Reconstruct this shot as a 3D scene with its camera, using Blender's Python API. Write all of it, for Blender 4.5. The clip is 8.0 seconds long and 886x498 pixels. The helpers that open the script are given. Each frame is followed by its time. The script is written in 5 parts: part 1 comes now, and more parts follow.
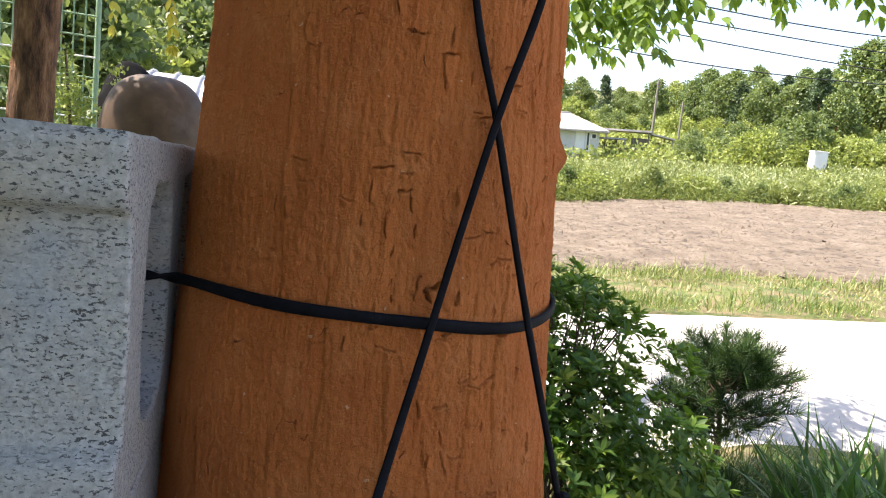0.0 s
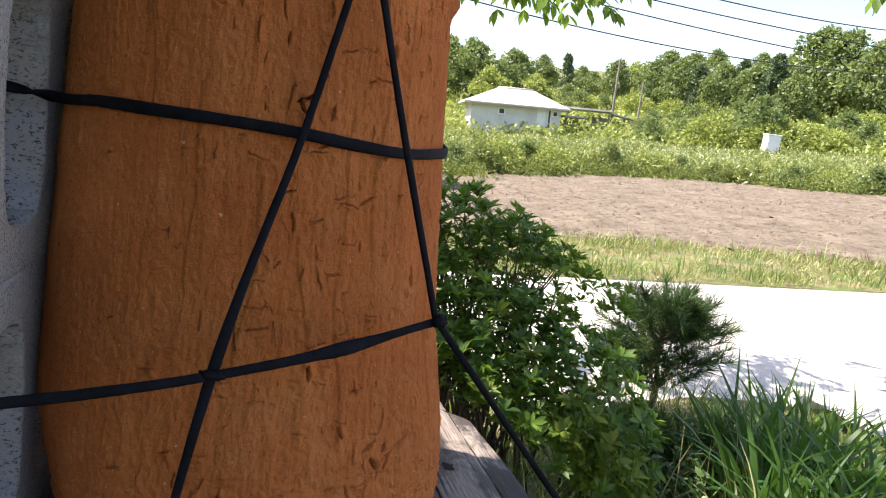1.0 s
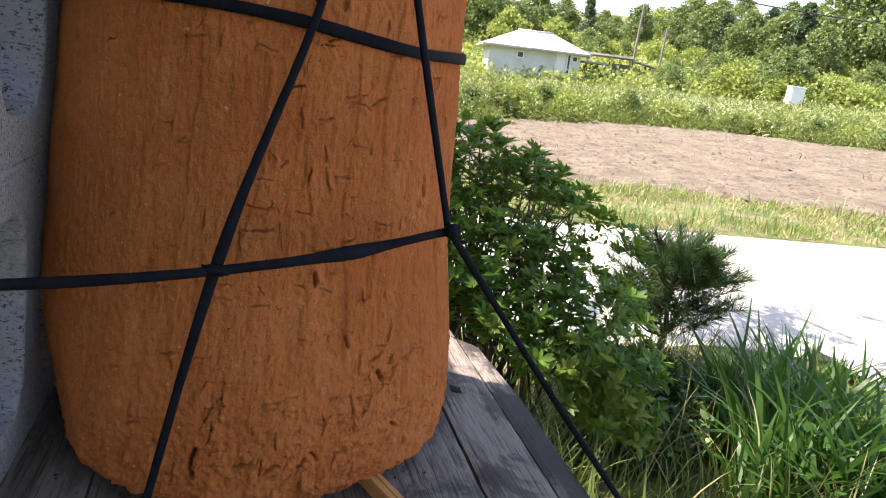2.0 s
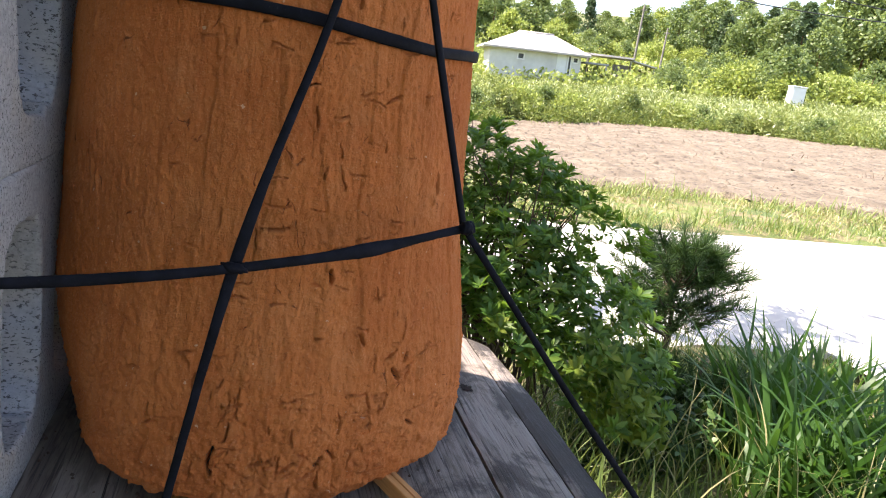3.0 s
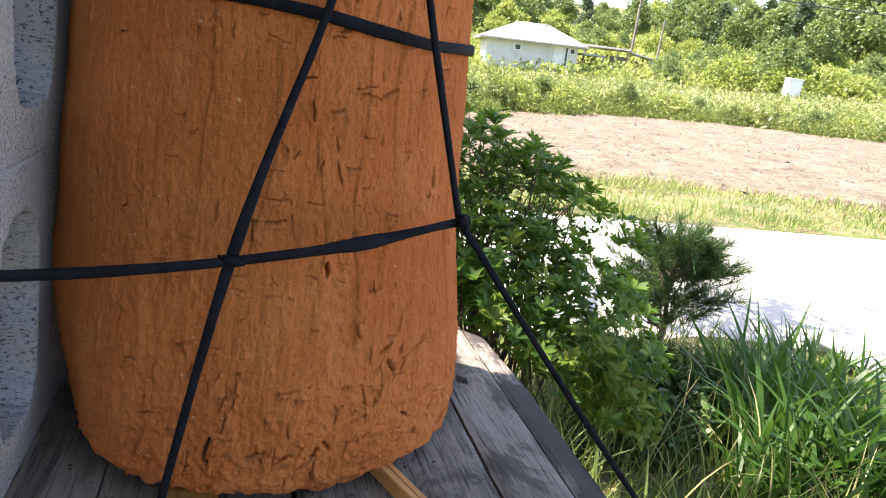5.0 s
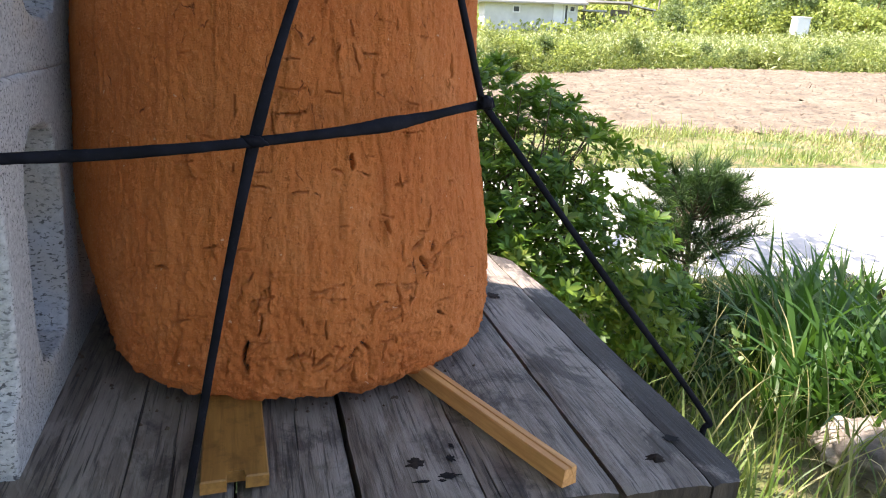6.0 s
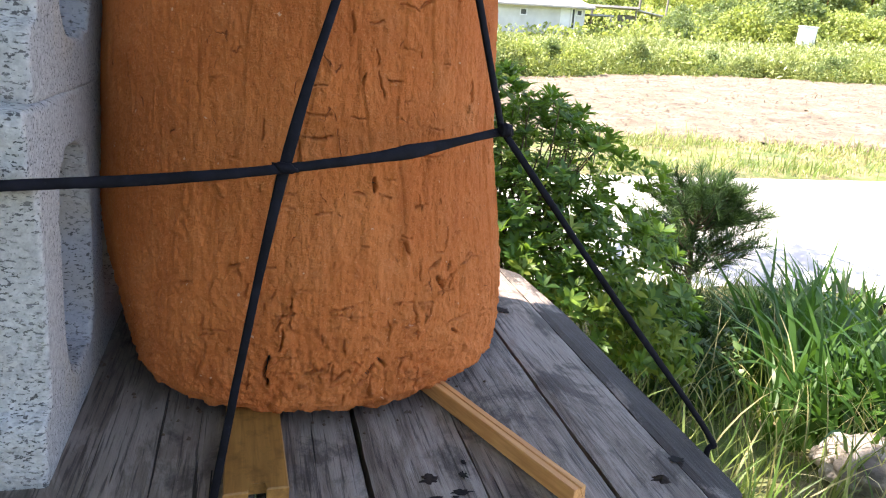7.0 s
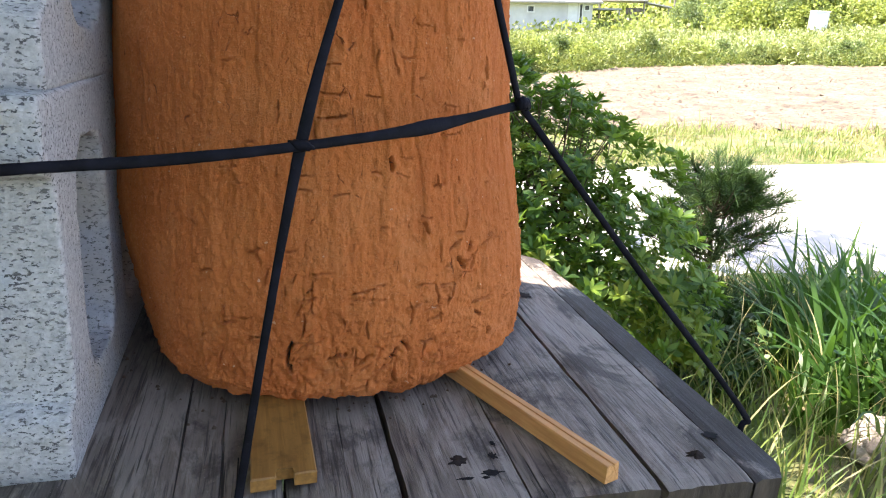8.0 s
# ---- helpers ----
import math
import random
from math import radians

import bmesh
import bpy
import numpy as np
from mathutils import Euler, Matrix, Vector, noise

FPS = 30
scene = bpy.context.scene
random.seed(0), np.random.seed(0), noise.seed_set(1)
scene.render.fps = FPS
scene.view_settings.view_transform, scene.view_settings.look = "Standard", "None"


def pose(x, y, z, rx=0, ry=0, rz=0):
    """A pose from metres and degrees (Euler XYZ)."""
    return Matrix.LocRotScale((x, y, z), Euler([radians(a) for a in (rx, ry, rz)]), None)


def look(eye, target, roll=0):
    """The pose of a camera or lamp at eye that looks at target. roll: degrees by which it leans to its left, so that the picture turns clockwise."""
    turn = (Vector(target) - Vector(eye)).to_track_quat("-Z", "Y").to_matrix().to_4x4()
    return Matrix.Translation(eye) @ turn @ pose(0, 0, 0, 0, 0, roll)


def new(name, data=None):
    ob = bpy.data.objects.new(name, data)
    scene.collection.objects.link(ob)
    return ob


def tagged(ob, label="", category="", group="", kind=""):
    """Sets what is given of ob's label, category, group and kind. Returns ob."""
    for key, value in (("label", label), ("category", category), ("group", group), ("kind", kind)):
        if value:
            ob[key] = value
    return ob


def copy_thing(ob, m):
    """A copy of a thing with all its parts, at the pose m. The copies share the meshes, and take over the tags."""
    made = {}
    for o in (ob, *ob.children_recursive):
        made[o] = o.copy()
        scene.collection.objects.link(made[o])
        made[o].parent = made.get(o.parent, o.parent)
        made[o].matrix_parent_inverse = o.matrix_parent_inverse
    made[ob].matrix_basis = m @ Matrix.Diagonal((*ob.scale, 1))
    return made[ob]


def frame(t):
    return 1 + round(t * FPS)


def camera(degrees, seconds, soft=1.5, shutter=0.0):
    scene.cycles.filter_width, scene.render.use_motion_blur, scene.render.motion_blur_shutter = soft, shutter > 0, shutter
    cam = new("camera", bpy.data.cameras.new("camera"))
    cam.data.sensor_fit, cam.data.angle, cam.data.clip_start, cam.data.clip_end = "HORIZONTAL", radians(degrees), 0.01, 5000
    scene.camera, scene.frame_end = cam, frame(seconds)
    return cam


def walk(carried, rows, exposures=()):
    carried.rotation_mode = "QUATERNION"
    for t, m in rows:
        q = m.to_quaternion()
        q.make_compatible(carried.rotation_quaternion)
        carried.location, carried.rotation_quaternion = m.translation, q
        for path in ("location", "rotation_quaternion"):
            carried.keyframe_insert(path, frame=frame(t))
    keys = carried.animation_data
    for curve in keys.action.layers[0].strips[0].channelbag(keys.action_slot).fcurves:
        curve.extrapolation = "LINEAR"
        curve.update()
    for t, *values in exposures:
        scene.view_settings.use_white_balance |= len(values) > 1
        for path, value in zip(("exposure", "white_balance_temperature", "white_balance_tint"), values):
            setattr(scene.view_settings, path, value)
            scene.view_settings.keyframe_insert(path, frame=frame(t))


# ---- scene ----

cam = camera(64.0, 8.0, soft=1.1)
PATH = [
    (0, (0.386, 0.416, 1.145), (0.849, 2.34, 0.855), 6.7),
    (0.5, (0.391, 0.416, 1.118), (0.873, 2.335, 0.824), 6.8),
    (1, (0.439, 0.382, 1.061), (1.015, 2.267, 0.72), 8.2),
    (1.5, (0.452, 0.389, 1.037), (1.013, 2.247, 0.558), 9.9),
    (2, (0.445, 0.393, 1.036), (1.003, 2.248, 0.54), 10.0),
    (3.5, (0.436, 0.395, 1.031), (0.988, 2.253, 0.541), 9.5),
    (4, (0.434, 0.398, 1.035), (0.996, 2.244, 0.509), 10.3),
    (5.5, (0.438, 0.389, 1.031), (1.013, 2.235, 0.519), 8.9),
    (6, (0.434, 0.388, 0.982), (0.962, 2.223, 0.388), 5.0),
    (6.5, (0.425, 0.382, 0.995), (0.979, 2.197, 0.364), 7.2),
    (7, (0.421, 0.383, 0.997), (0.946, 2.219, 0.404), 6.4),
    (7.5, (0.424, 0.385, 1.001), (0.901, 2.215, 0.35), 6.5),
    (8, (0.42, 0.386, 0.982), (0.902, 2.234, 0.388), 3.9),
]
EXPOSURES = [(0, 1.66, 7000, 18), (0.5, 1.63, 7000, 18), (1, 1.53, 7000, 18), (2, 1.71, 7000, 18), (3.5, 2.02, 7000, 18), (5.5, 2.12, 7000, 18), (6, 2.09, 7000, 18), (6.5, 2.29, 7000, 18), (8, 2.43, 7000, 18)]
walk(cam, [(t, look(eye, target, roll)) for t, eye, target, roll in PATH], EXPOSURES)

# ---- world and sun ----
SUN_AZ, SUN_EL = radians(-72), radians(56)   # azimuth from +y towards +x
world = bpy.data.worlds.new("world")
scene.world = world
world.use_nodes = True
wn = world.node_tree.nodes
sky = wn.new("ShaderNodeTexSky")
sky.sky_type, sky.sun_disc = "NISHITA", False
sky.sun_elevation, sky.sun_rotation = SUN_EL, SUN_AZ
sky.air_density, sky.dust_density = 1.0, 1.6
wn["Background"].inputs[1].default_value = 0.13
world.node_tree.links.new(sky.outputs[0], wn["Background"].inputs[0])
sun = new("sun", bpy.data.lights.new("sun", "SUN"))
sun.data.energy, sun.data.angle, sun.data.color = 4.2, radians(0.5), (1.0, 0.95, 0.87)
to_sun = Vector((math.sin(SUN_AZ) * math.cos(SUN_EL), math.cos(SUN_AZ) * math.cos(SUN_EL), math.sin(SUN_EL)))
sun.matrix_world = look(to_sun * 30, (0, 0, 0))

rng = np.random.default_rng(7)


# ---- material helpers ----
def nodes_of(name):
    m = bpy.data.materials.new(name)
    m.use_nodes = True
    nt = m.node_tree
    return m, nt, nt.nodes["Principled BSDF"]


def add(nt, kind, **sets):
    n = nt.nodes.new(kind)
    for k, v in sets.items():
        n.inputs[k.replace("_", " ")].default_value = v
    return n


def coords(nt, scale=(1, 1, 1)):
    tc = nt.nodes.new("ShaderNodeTexCoord")
    mp = nt.nodes.new("ShaderNodeMapping")
    mp.inputs["Scale"].default_value = scale
    nt.links.new(tc.outputs["Object"], mp.inputs[0])
    return mp.outputs[0]


def noise_tex(nt, vec, scale, detail=5.0, rough=0.55, dist=0.0):
    n = nt.nodes.new("ShaderNodeTexNoise")
    n.inputs["Scale"].default_value, n.inputs["Detail"].default_value = scale, detail
    n.inputs["Roughness"].default_value, n.inputs["Distortion"].default_value = rough, dist
    nt.links.new(vec, n.inputs["Vector"])
    return n.outputs["Fac"]


def ramp(nt, fac, stops):
    r = nt.nodes.new("ShaderNodeValToRGB")
    e = r.color_ramp.elements
    while len(e) < len(stops):
        e.new(0.5)
    for el, (p, c) in zip(e, stops):
        el.position, el.color = p, (*c, 1) if len(c) == 3 else c
    nt.links.new(fac, r.inputs[0])
    return r.outputs[0]


def grey(nt, fac, a, b):
    return ramp(nt, fac, [(a, (0, 0, 0)), (b, (1, 1, 1))])


def mix(nt, fac, a, b, blend="MIX"):
    m = nt.nodes.new("ShaderNodeMix")
    m.data_type, m.blend_type = "RGBA", blend
    if isinstance(fac, float):
        m.inputs[0].default_value = fac
    else:
        nt.links.new(fac, m.inputs[0])
    for v, sock in ((a, m.inputs[6]), (b, m.inputs[7])):
        if isinstance(v, tuple):
            sock.default_value = (*v, 1)
        else:
            nt.links.new(v, sock)
    return m.outputs[2]


def bump(nt, bsdf, height, strength, dist, after=None):
    b = nt.nodes.new("ShaderNodeBump")
    b.inputs["Strength"].default_value, b.inputs["Distance"].default_value = strength, dist
    nt.links.new(height, b.inputs["Height"])
    if after:
        nt.links.new(after, b.inputs["Normal"])
    nt.links.new(b.outputs[0], bsdf.inputs["Normal"])
    return b.outputs[0]


def clay_material():
    m, nt, b = nodes_of("clay_plaster")
    v, vs = coords(nt), coords(nt, (1, 1, 0.13))
    big, mid = noise_tex(nt, v, 11, 4), noise_tex(nt, v, 46, 5, 0.6)
    streak, fine = noise_tex(nt, vs, 75, 5, 0.6), noise_tex(nt, v, 860, 4, 0.7)
    c = ramp(nt, big, [(0.3, (0.455, 0.118, 0.029)), (0.52, (0.545, 0.158, 0.041)), (0.75, (0.61, 0.197, 0.058))])
    c = mix(nt, ramp(nt, mid, [(0.52, (0, 0, 0)), (0.74, (0.30, 0.30, 0.30))]), c, (0.63, 0.252, 0.096))
    c = mix(nt, ramp(nt, streak, [(0.50, (0, 0, 0)), (0.72, (0.32, 0.32, 0.32))]), c, (0.31, 0.078, 0.020))
    c = mix(nt, ramp(nt, fine, [(0.55, (0, 0, 0)), (0.68, (0.50, 0.50, 0.50))]), c, (0.62, 0.295, 0.14))
    c = mix(nt, ramp(nt, noise_tex(nt, v, 430, 3, 0.6), [(0.30, (0.55, 0.55, 0.55)), (0.38, (0, 0, 0))]), c, (0.26, 0.070, 0.020))
    # pale grit and straw bits in the plaster
    c = mix(nt, ramp(nt, noise_tex(nt, v, 210, 2, 0.4), [(0.755, (0, 0, 0)), (0.78, (0.55, 0.55, 0.55))]), c, (0.72, 0.50, 0.34))
    # fine broken hairlines, mostly upright
    warp = nt.nodes.new("ShaderNodeTexNoise")
    warp.inputs["Scale"].default_value, warp.inputs["Detail"].default_value = 70, 4
    nt.links.new(v, warp.inputs["Vector"])
    ad = nt.nodes.new("ShaderNodeMix")
    ad.data_type, ad.blend_type, ad.clamp_result = "RGBA", "ADD", False
    ad.inputs[0].default_value = 0.009
    nt.links.new(coords(nt, (1, 1, 0.5)), ad.inputs[6])
    nt.links.new(warp.outputs["Color"], ad.inputs[7])
    vo = nt.nodes.new("ShaderNodeTexVoronoi")
    vo.feature = "DISTANCE_TO_EDGE"
    vo.inputs["Scale"].default_value = 52
    nt.links.new(ad.outputs[2], vo.inputs["Vector"])
    line = ramp(nt, vo.outputs["Distance"], [(0.004, (0.75, 0.75, 0.75)), (0.014, (0, 0, 0))])
    patch = ramp(nt, noise_tex(nt, v, 60, 3, 0.6), [(0.61, (0, 0, 0)), (0.67, (1, 1, 1))])
    crack = mix(nt, 1.0, line, patch, "MULTIPLY")
    c = mix(nt, crack, c, (0.15, 0.042, 0.013))
    nt.links.new(c, b.inputs["Base Color"])
    b.inputs["Roughness"].default_value = 0.92
    b.inputs["Specular IOR Level"].default_value = 0.22
    n1 = bump(nt, b, fine, 0.8, 0.0020)
    n2 = bump(nt, b, noise_tex(nt, vs, 150, 5, 0.6), 0.40, 0.0024, n1)
    n3 = bump(nt, b, mid, 0.35, 0.0022, n2)
    inv = nt.nodes.new("ShaderNodeInvert")
    nt.links.new(crack, inv.inputs[1])
    bump(nt, b, inv.outputs[0], 0.9, 0.003, n3)
    return m


def concrete_material():
    m, nt, b = nodes_of("block_concrete")
    v = coords(nt)
    pits = noise_tex(nt, coords(nt, (0.55, 1, 1)), 560, 3, 0.65, 0.25)
    dense = noise_tex(nt, v, 21, 3, 0.6)
    blotch = noise_tex(nt, v, 13, 4)
    c = ramp(nt, noise_tex(nt, v, 260, 5, 0.7), [(0.3, (0.31, 0.308, 0.305)), (0.5, (0.42, 0.417, 0.41)), (0.72, (0.54, 0.537, 0.53))])
    c = mix(nt, ramp(nt, blotch, [(0.52, (0, 0, 0)), (0.70, (0.45, 0.45, 0.45))]), c, (0.52, 0.43, 0.28))
    # random blue patches put the sky's blue light into the concrete colour
    c = mix(nt, ramp(nt, noise_tex(nt, v, 8, 3), [(0.50, (0, 0, 0)), (0.68, (0.55, 0.55, 0.55))]), c, (0.36, 0.44, 0.58))
    # open pores, crowded in some places and rare in others
    hole = ramp(nt, pits, [(0.402, (0.95, 0.95, 0.95)), (0.424, (0, 0, 0))])
    some = ramp(nt, dense, [(0.36, (0.35, 0.35, 0.35)), (0.52, (1, 1, 1))])
    hole = mix(nt, 1.0, hole, some, "MULTIPLY")
    c = mix(nt, hole, c, (0.085, 0.085, 0.088))
    nt.links.new(c, b.inputs["Base Color"])
    b.inputs["Roughness"].default_value = 0.95
    inv = nt.nodes.new("ShaderNodeInvert")
    nt.links.new(hole, inv.inputs[1])
    n1 = bump(nt, b, inv.outputs[0], 0.8, 0.003)
    n2 = bump(nt, b, noise_tex(nt, v, 520, 3, 0.6), 0.5, 0.0012, n1)
    bump(nt, b, noise_tex(nt, coords(nt, (0.4, 1, 1)), 95, 4, 0.6), 0.5, 0.004, n2)
    return m


def old_wood_material(name="weathered_wood", wear=0.42, dirt=0.72, black=0.52):
    m, nt, b = nodes_of(name)
    oi = nt.nodes.new("ShaderNodeObjectInfo")
    tc = nt.nodes.new("ShaderNodeTexCoord")
    off = nt.nodes.new("ShaderNodeVectorMath")
    off.operation = "ADD"
    nt.links.new(tc.outputs["Object"], off.inputs[0])
    nt.links.new(oi.outputs["Random"], off.inputs[1])

    def stretched(sc):
        mp = nt.nodes.new("ShaderNodeMapping")
        mp.inputs["Scale"].default_value = sc
        nt.links.new(off.outputs[0], mp.inputs[0])
        return mp.outputs[0]
    rings = noise_tex(nt, stretched((1, 0.11, 0.4)), 95, 5, 0.6, 1.6)
    grain = noise_tex(nt, stretched((1, 0.035, 0.4)), 520, 4, 0.6, 0.3)
    worn = noise_tex(nt, stretched((1, 0.24, 1)), 26, 7, 0.7, 0.6)
    grime = noise_tex(nt, stretched((1, 0.6, 1)), 15, 7, 0.72, 0.4)
    c = ramp(nt, rings, [(0.30, (0.100, 0.076, 0.060)), (0.5, (0.195, 0.157, 0.129)), (0.70, (0.290, 0.243, 0.205))])
    c = mix(nt, ramp(nt, oi.outputs["Random"], [(0.0, (0, 0, 0)), (1.0, (0.45, 0.45, 0.45))]), c, (0.115, 0.088, 0.070))
    # pale worn patches and blackened grime
    c = mix(nt, ramp(nt, worn, [(0.485, (0, 0, 0)), (0.545, (wear, wear, wear))]), c, (0.350, 0.300, 0.258))
    c = mix(nt, ramp(nt, grime, [(black, (0, 0, 0)), (black + 0.07, (dirt, dirt, dirt))]), c, (0.042, 0.034, 0.029))
    # open grain, broken splits and dust
    c = mix(nt, ramp(nt, grain, [(0.36, (0.75, 0.75, 0.75)), (0.46, (0, 0, 0))]), c, (0.035, 0.028, 0.024))
    split = ramp(nt, noise_tex(nt, stretched((1, 0.022, 1)), 150, 3, 0.55, 0.2), [(0.285, (0.95, 0.95, 0.95)), (0.315, (0, 0, 0))])
    c = mix(nt, split, c, (0.014, 0.012, 0.011))
    c = mix(nt, ramp(nt, noise_tex(nt, stretched((1, 1, 1)), 620, 3, 0.7), [(0.64, (0, 0, 0)), (0.74, (0.4, 0.4, 0.4))]), c, (0.36, 0.33, 0.30))
    nt.links.new(c, b.inputs["Base Color"])
    nt.links.new(ramp(nt, grime, [(0.3, (0.50, 0.50, 0.50)), (0.7, (0.80, 0.80, 0.80))]), b.inputs["Roughness"])
    b.inputs["Specular IOR Level"].default_value = 0.35
    inv = nt.nodes.new("ShaderNodeInvert")
    nt.links.new(split, inv.inputs[1])
    n1 = bump(nt, b, grain, 0.55, 0.0012)
    n2 = bump(nt, b, rings, 0.35, 0.0020, n1)
    n3 = bump(nt, b, worn, 0.35, 0.004, n2)
    bump(nt, b, inv.outputs[0], 0.8, 0.003, n3)
    return m


def wood_material(name, dark, light, axis=(1, 0.06, 1), rough=0.6, dirt=0.25):
    m, nt, b = nodes_of(name)
    grain = noise_tex(nt, coords(nt, axis), 240, 4, 0.6, 0.5)
    c = ramp(nt, grain, [(0.3, dark), (0.7, light)])
    d = noise_tex(nt, coords(nt), 90, 5, 0.65)
    c = mix(nt, ramp(nt, d, [(0.5, (0, 0, 0)), (0.75, (dirt,) * 3)]), c, tuple(x * 0.35 for x in dark))
    nt.links.new(c, b.inputs["Base Color"])
    b.inputs["Roughness"].default_value = rough
    bump(nt, b, grain, 0.3, 0.0008)
    return m


def rubber_material():
    m, nt, b = nodes_of("black_rubber")
    v = coords(nt)
    n = noise_tex(nt, v, 90, 4, 0.6)
    c = ramp(nt, n, [(0.35, (0.003, 0.003, 0.005)), (0.7, (0.009, 0.009, 0.015))])
    c = mix(nt, ramp(nt, noise_tex(nt, v, 500, 3, 0.7), [(0.62, (0, 0, 0)), (0.75, (0.25, 0.25, 0.25))]), c, (0.06, 0.055, 0.055))
    nt.links.new(c, b.inputs["Base Color"])
    b.inputs["Roughness"].default_value = 0.7
    b.inputs["Specular IOR Level"].default_value = 0.12
    bump(nt, b, noise_tex(nt, v, 300, 3, 0.6), 0.35, 0.0008)
    return m


def leaf_material(name, dark, mid, light, trans=0.35, rough=0.5):
    m, nt, b = nodes_of(name)
    g = nt.nodes.new("ShaderNodeNewGeometry")
    c = ramp(nt, g.outputs["Random Per Island"], [(0.0, dark), (0.5, mid), (1.0, light)])
    big = noise_tex(nt, coords(nt), 2.2, 3)
    c = mix(nt, ramp(nt, big, [(0.42, (0, 0, 0)), (0.65, (0.35, 0.35, 0.35))]), c, light)
    nt.links.new(c, b.inputs["Base Color"])
    b.inputs["Roughness"].default_value = rough
    t = nt.nodes.new("ShaderNodeBsdfTranslucent")
    bright = mix(nt, 0.5, c, (light[0] * 1.5, light[1] * 1.5, light[2] * 0.8))
    nt.links.new(bright, t.inputs[0])
    ms = nt.nodes.new("ShaderNodeMixShader")
    ms.inputs[0].default_value = trans
    out = nt.nodes["Material Output"]
    nt.links.new(b.outputs[0], ms.inputs[1])
    nt.links.new(t.outputs[0], ms.inputs[2])
    nt.links.new(ms.outputs[0], out.inputs[0])
    return m


def rough_material(name, stops, scale, rough=0.9, bumps=(), stretch=(1, 1, 1), second=None):
    m, nt, b = nodes_of(name)
    v = coords(nt, stretch)
    c = ramp(nt, noise_tex(nt, v, scale, 6, 0.62), stops)
    if second:
        sc, lo, hi, col, amount = second
        c = mix(nt, ramp(nt, noise_tex(nt, coords(nt), sc, 5, 0.6), [(lo, (0, 0, 0)), (hi, (amount,) * 3)]), c, col)
    nt.links.new(c, b.inputs["Base Color"])
    b.inputs["Roughness"].default_value = rough
    last = None
    for sc, st, di in bumps:
        last = bump(nt, b, noise_tex(nt, v, sc, 5, 0.6), st, di, last)
    return m


DARK_WOOD = old_wood_material("blackened_wood", 0.6, 0.95, 0.375)
CLAY, CONCRETE, OLD_WOOD, RUBBER = clay_material(), concrete_material(), old_wood_material(), rubber_material()
FRESH = wood_material("fresh_pine", (0.50, 0.21, 0.065), (0.78, 0.41, 0.155), dirt=0.12)
SLAT = wood_material("varnished_slat", (0.21, 0.095, 0.022), (0.37, 0.180, 0.045), rough=0.45, dirt=0.7)
# dark wood of plank ends; also paints the shade inside deep clay cracks
ENDGRAIN_CRACK_SHADE = rough_material("end_grain_crack_shade", [(0.3, (0.035, 0.025, 0.018)), (0.7, (0.11, 0.085, 0.06))], 90, 0.9, [(200, 0.6, 0.002)], (1, 1, 0.3))
BARK = rough_material("bark", [(0.34, (0.045, 0.022, 0.013)), (0.52, (0.17, 0.085, 0.042)), (0.72, (0.32, 0.18, 0.095))], 34, 0.95, [(40, 1.0, 0.02), (160, 0.6, 0.004)], (1, 1, 0.3))
TWIG = rough_material("twig_bark", [(0.3, (0.07, 0.045, 0.03)), (0.7, (0.16, 0.11, 0.075))], 60, 0.9, [(120, 0.5, 0.002)])
JAR = rough_material("brown_glaze", [(0.3, (0.050, 0.030, 0.015)), (0.6, (0.095, 0.056, 0.030)), (0.8, (0.16, 0.10, 0.060))], 7, 0.6, [(60, 0.2, 0.002)], (1, 1, 1), (3, 0.5, 0.75, (0.17, 0.16, 0.15), 0.6))
STONE = rough_material("granite", [(0.3, (0.10, 0.085, 0.075)), (0.5, (0.30, 0.26, 0.23)), (0.75, (0.55, 0.50, 0.46))], 22, 0.9, [(30, 0.8, 0.012), (200, 0.5, 0.002)], (1, 1, 1), (9, 0.5, 0.6, (0.07, 0.06, 0.05), 0.8))
ROAD = rough_material("road_concrete", [(0.3, (0.40, 0.385, 0.36)), (0.55, (0.50, 0.485, 0.455)), (0.8, (0.58, 0.565, 0.54))], 2.5, 0.9, [(60, 0.3, 0.004), (9, 0.2, 0.01)], (1, 1, 1), (38, 0.6, 0.75, (0.24, 0.22, 0.19), 0.6))
SOIL = rough_material("dry_soil", [(0.28, (0.098, 0.076, 0.053)), (0.5, (0.182, 0.146, 0.104)), (0.74, (0.262, 0.218, 0.160))], 3.2, 0.97, [(14, 0.8, 0.05), (55, 0.7, 0.03)], (1, 1, 1), (13, 0.54, 0.62, (0.062, 0.048, 0.036), 0.75))
EARTH = rough_material("grassy_earth", [(0.3, (0.045, 0.065, 0.018)), (0.5, (0.09, 0.13, 0.03)), (0.72, (0.17, 0.20, 0.06))], 1.7, 0.97, [(12, 0.9, 0.05), (50, 0.7, 0.02)], (1, 1, 1), (5, 0.44, 0.58, (0.21, 0.165, 0.09), 0.8))
WALL = rough_material("house_plaster", [(0.3, (0.55, 0.55, 0.54)), (0.7, (0.70, 0.70, 0.69))], 1.2, 0.85, [(8, 0.2, 0.02)])
ROOF = rough_material("pale_roof", [(0.3, (0.40, 0.36, 0.335)), (0.7, (0.54, 0.50, 0.47))], 1.6, 0.7, [(7, 0.3, 0.03)])
DARKGAP = rough_material("dark_glass", [(0.3, (0.03, 0.035, 0.04)), (0.7, (0.06, 0.07, 0.08))], 2, 0.25)
WHITE = rough_material("white_paint", [(0.3, (0.74, 0.75, 0.76)), (0.7, (0.82, 0.83, 0.84))], 3, 0.5)
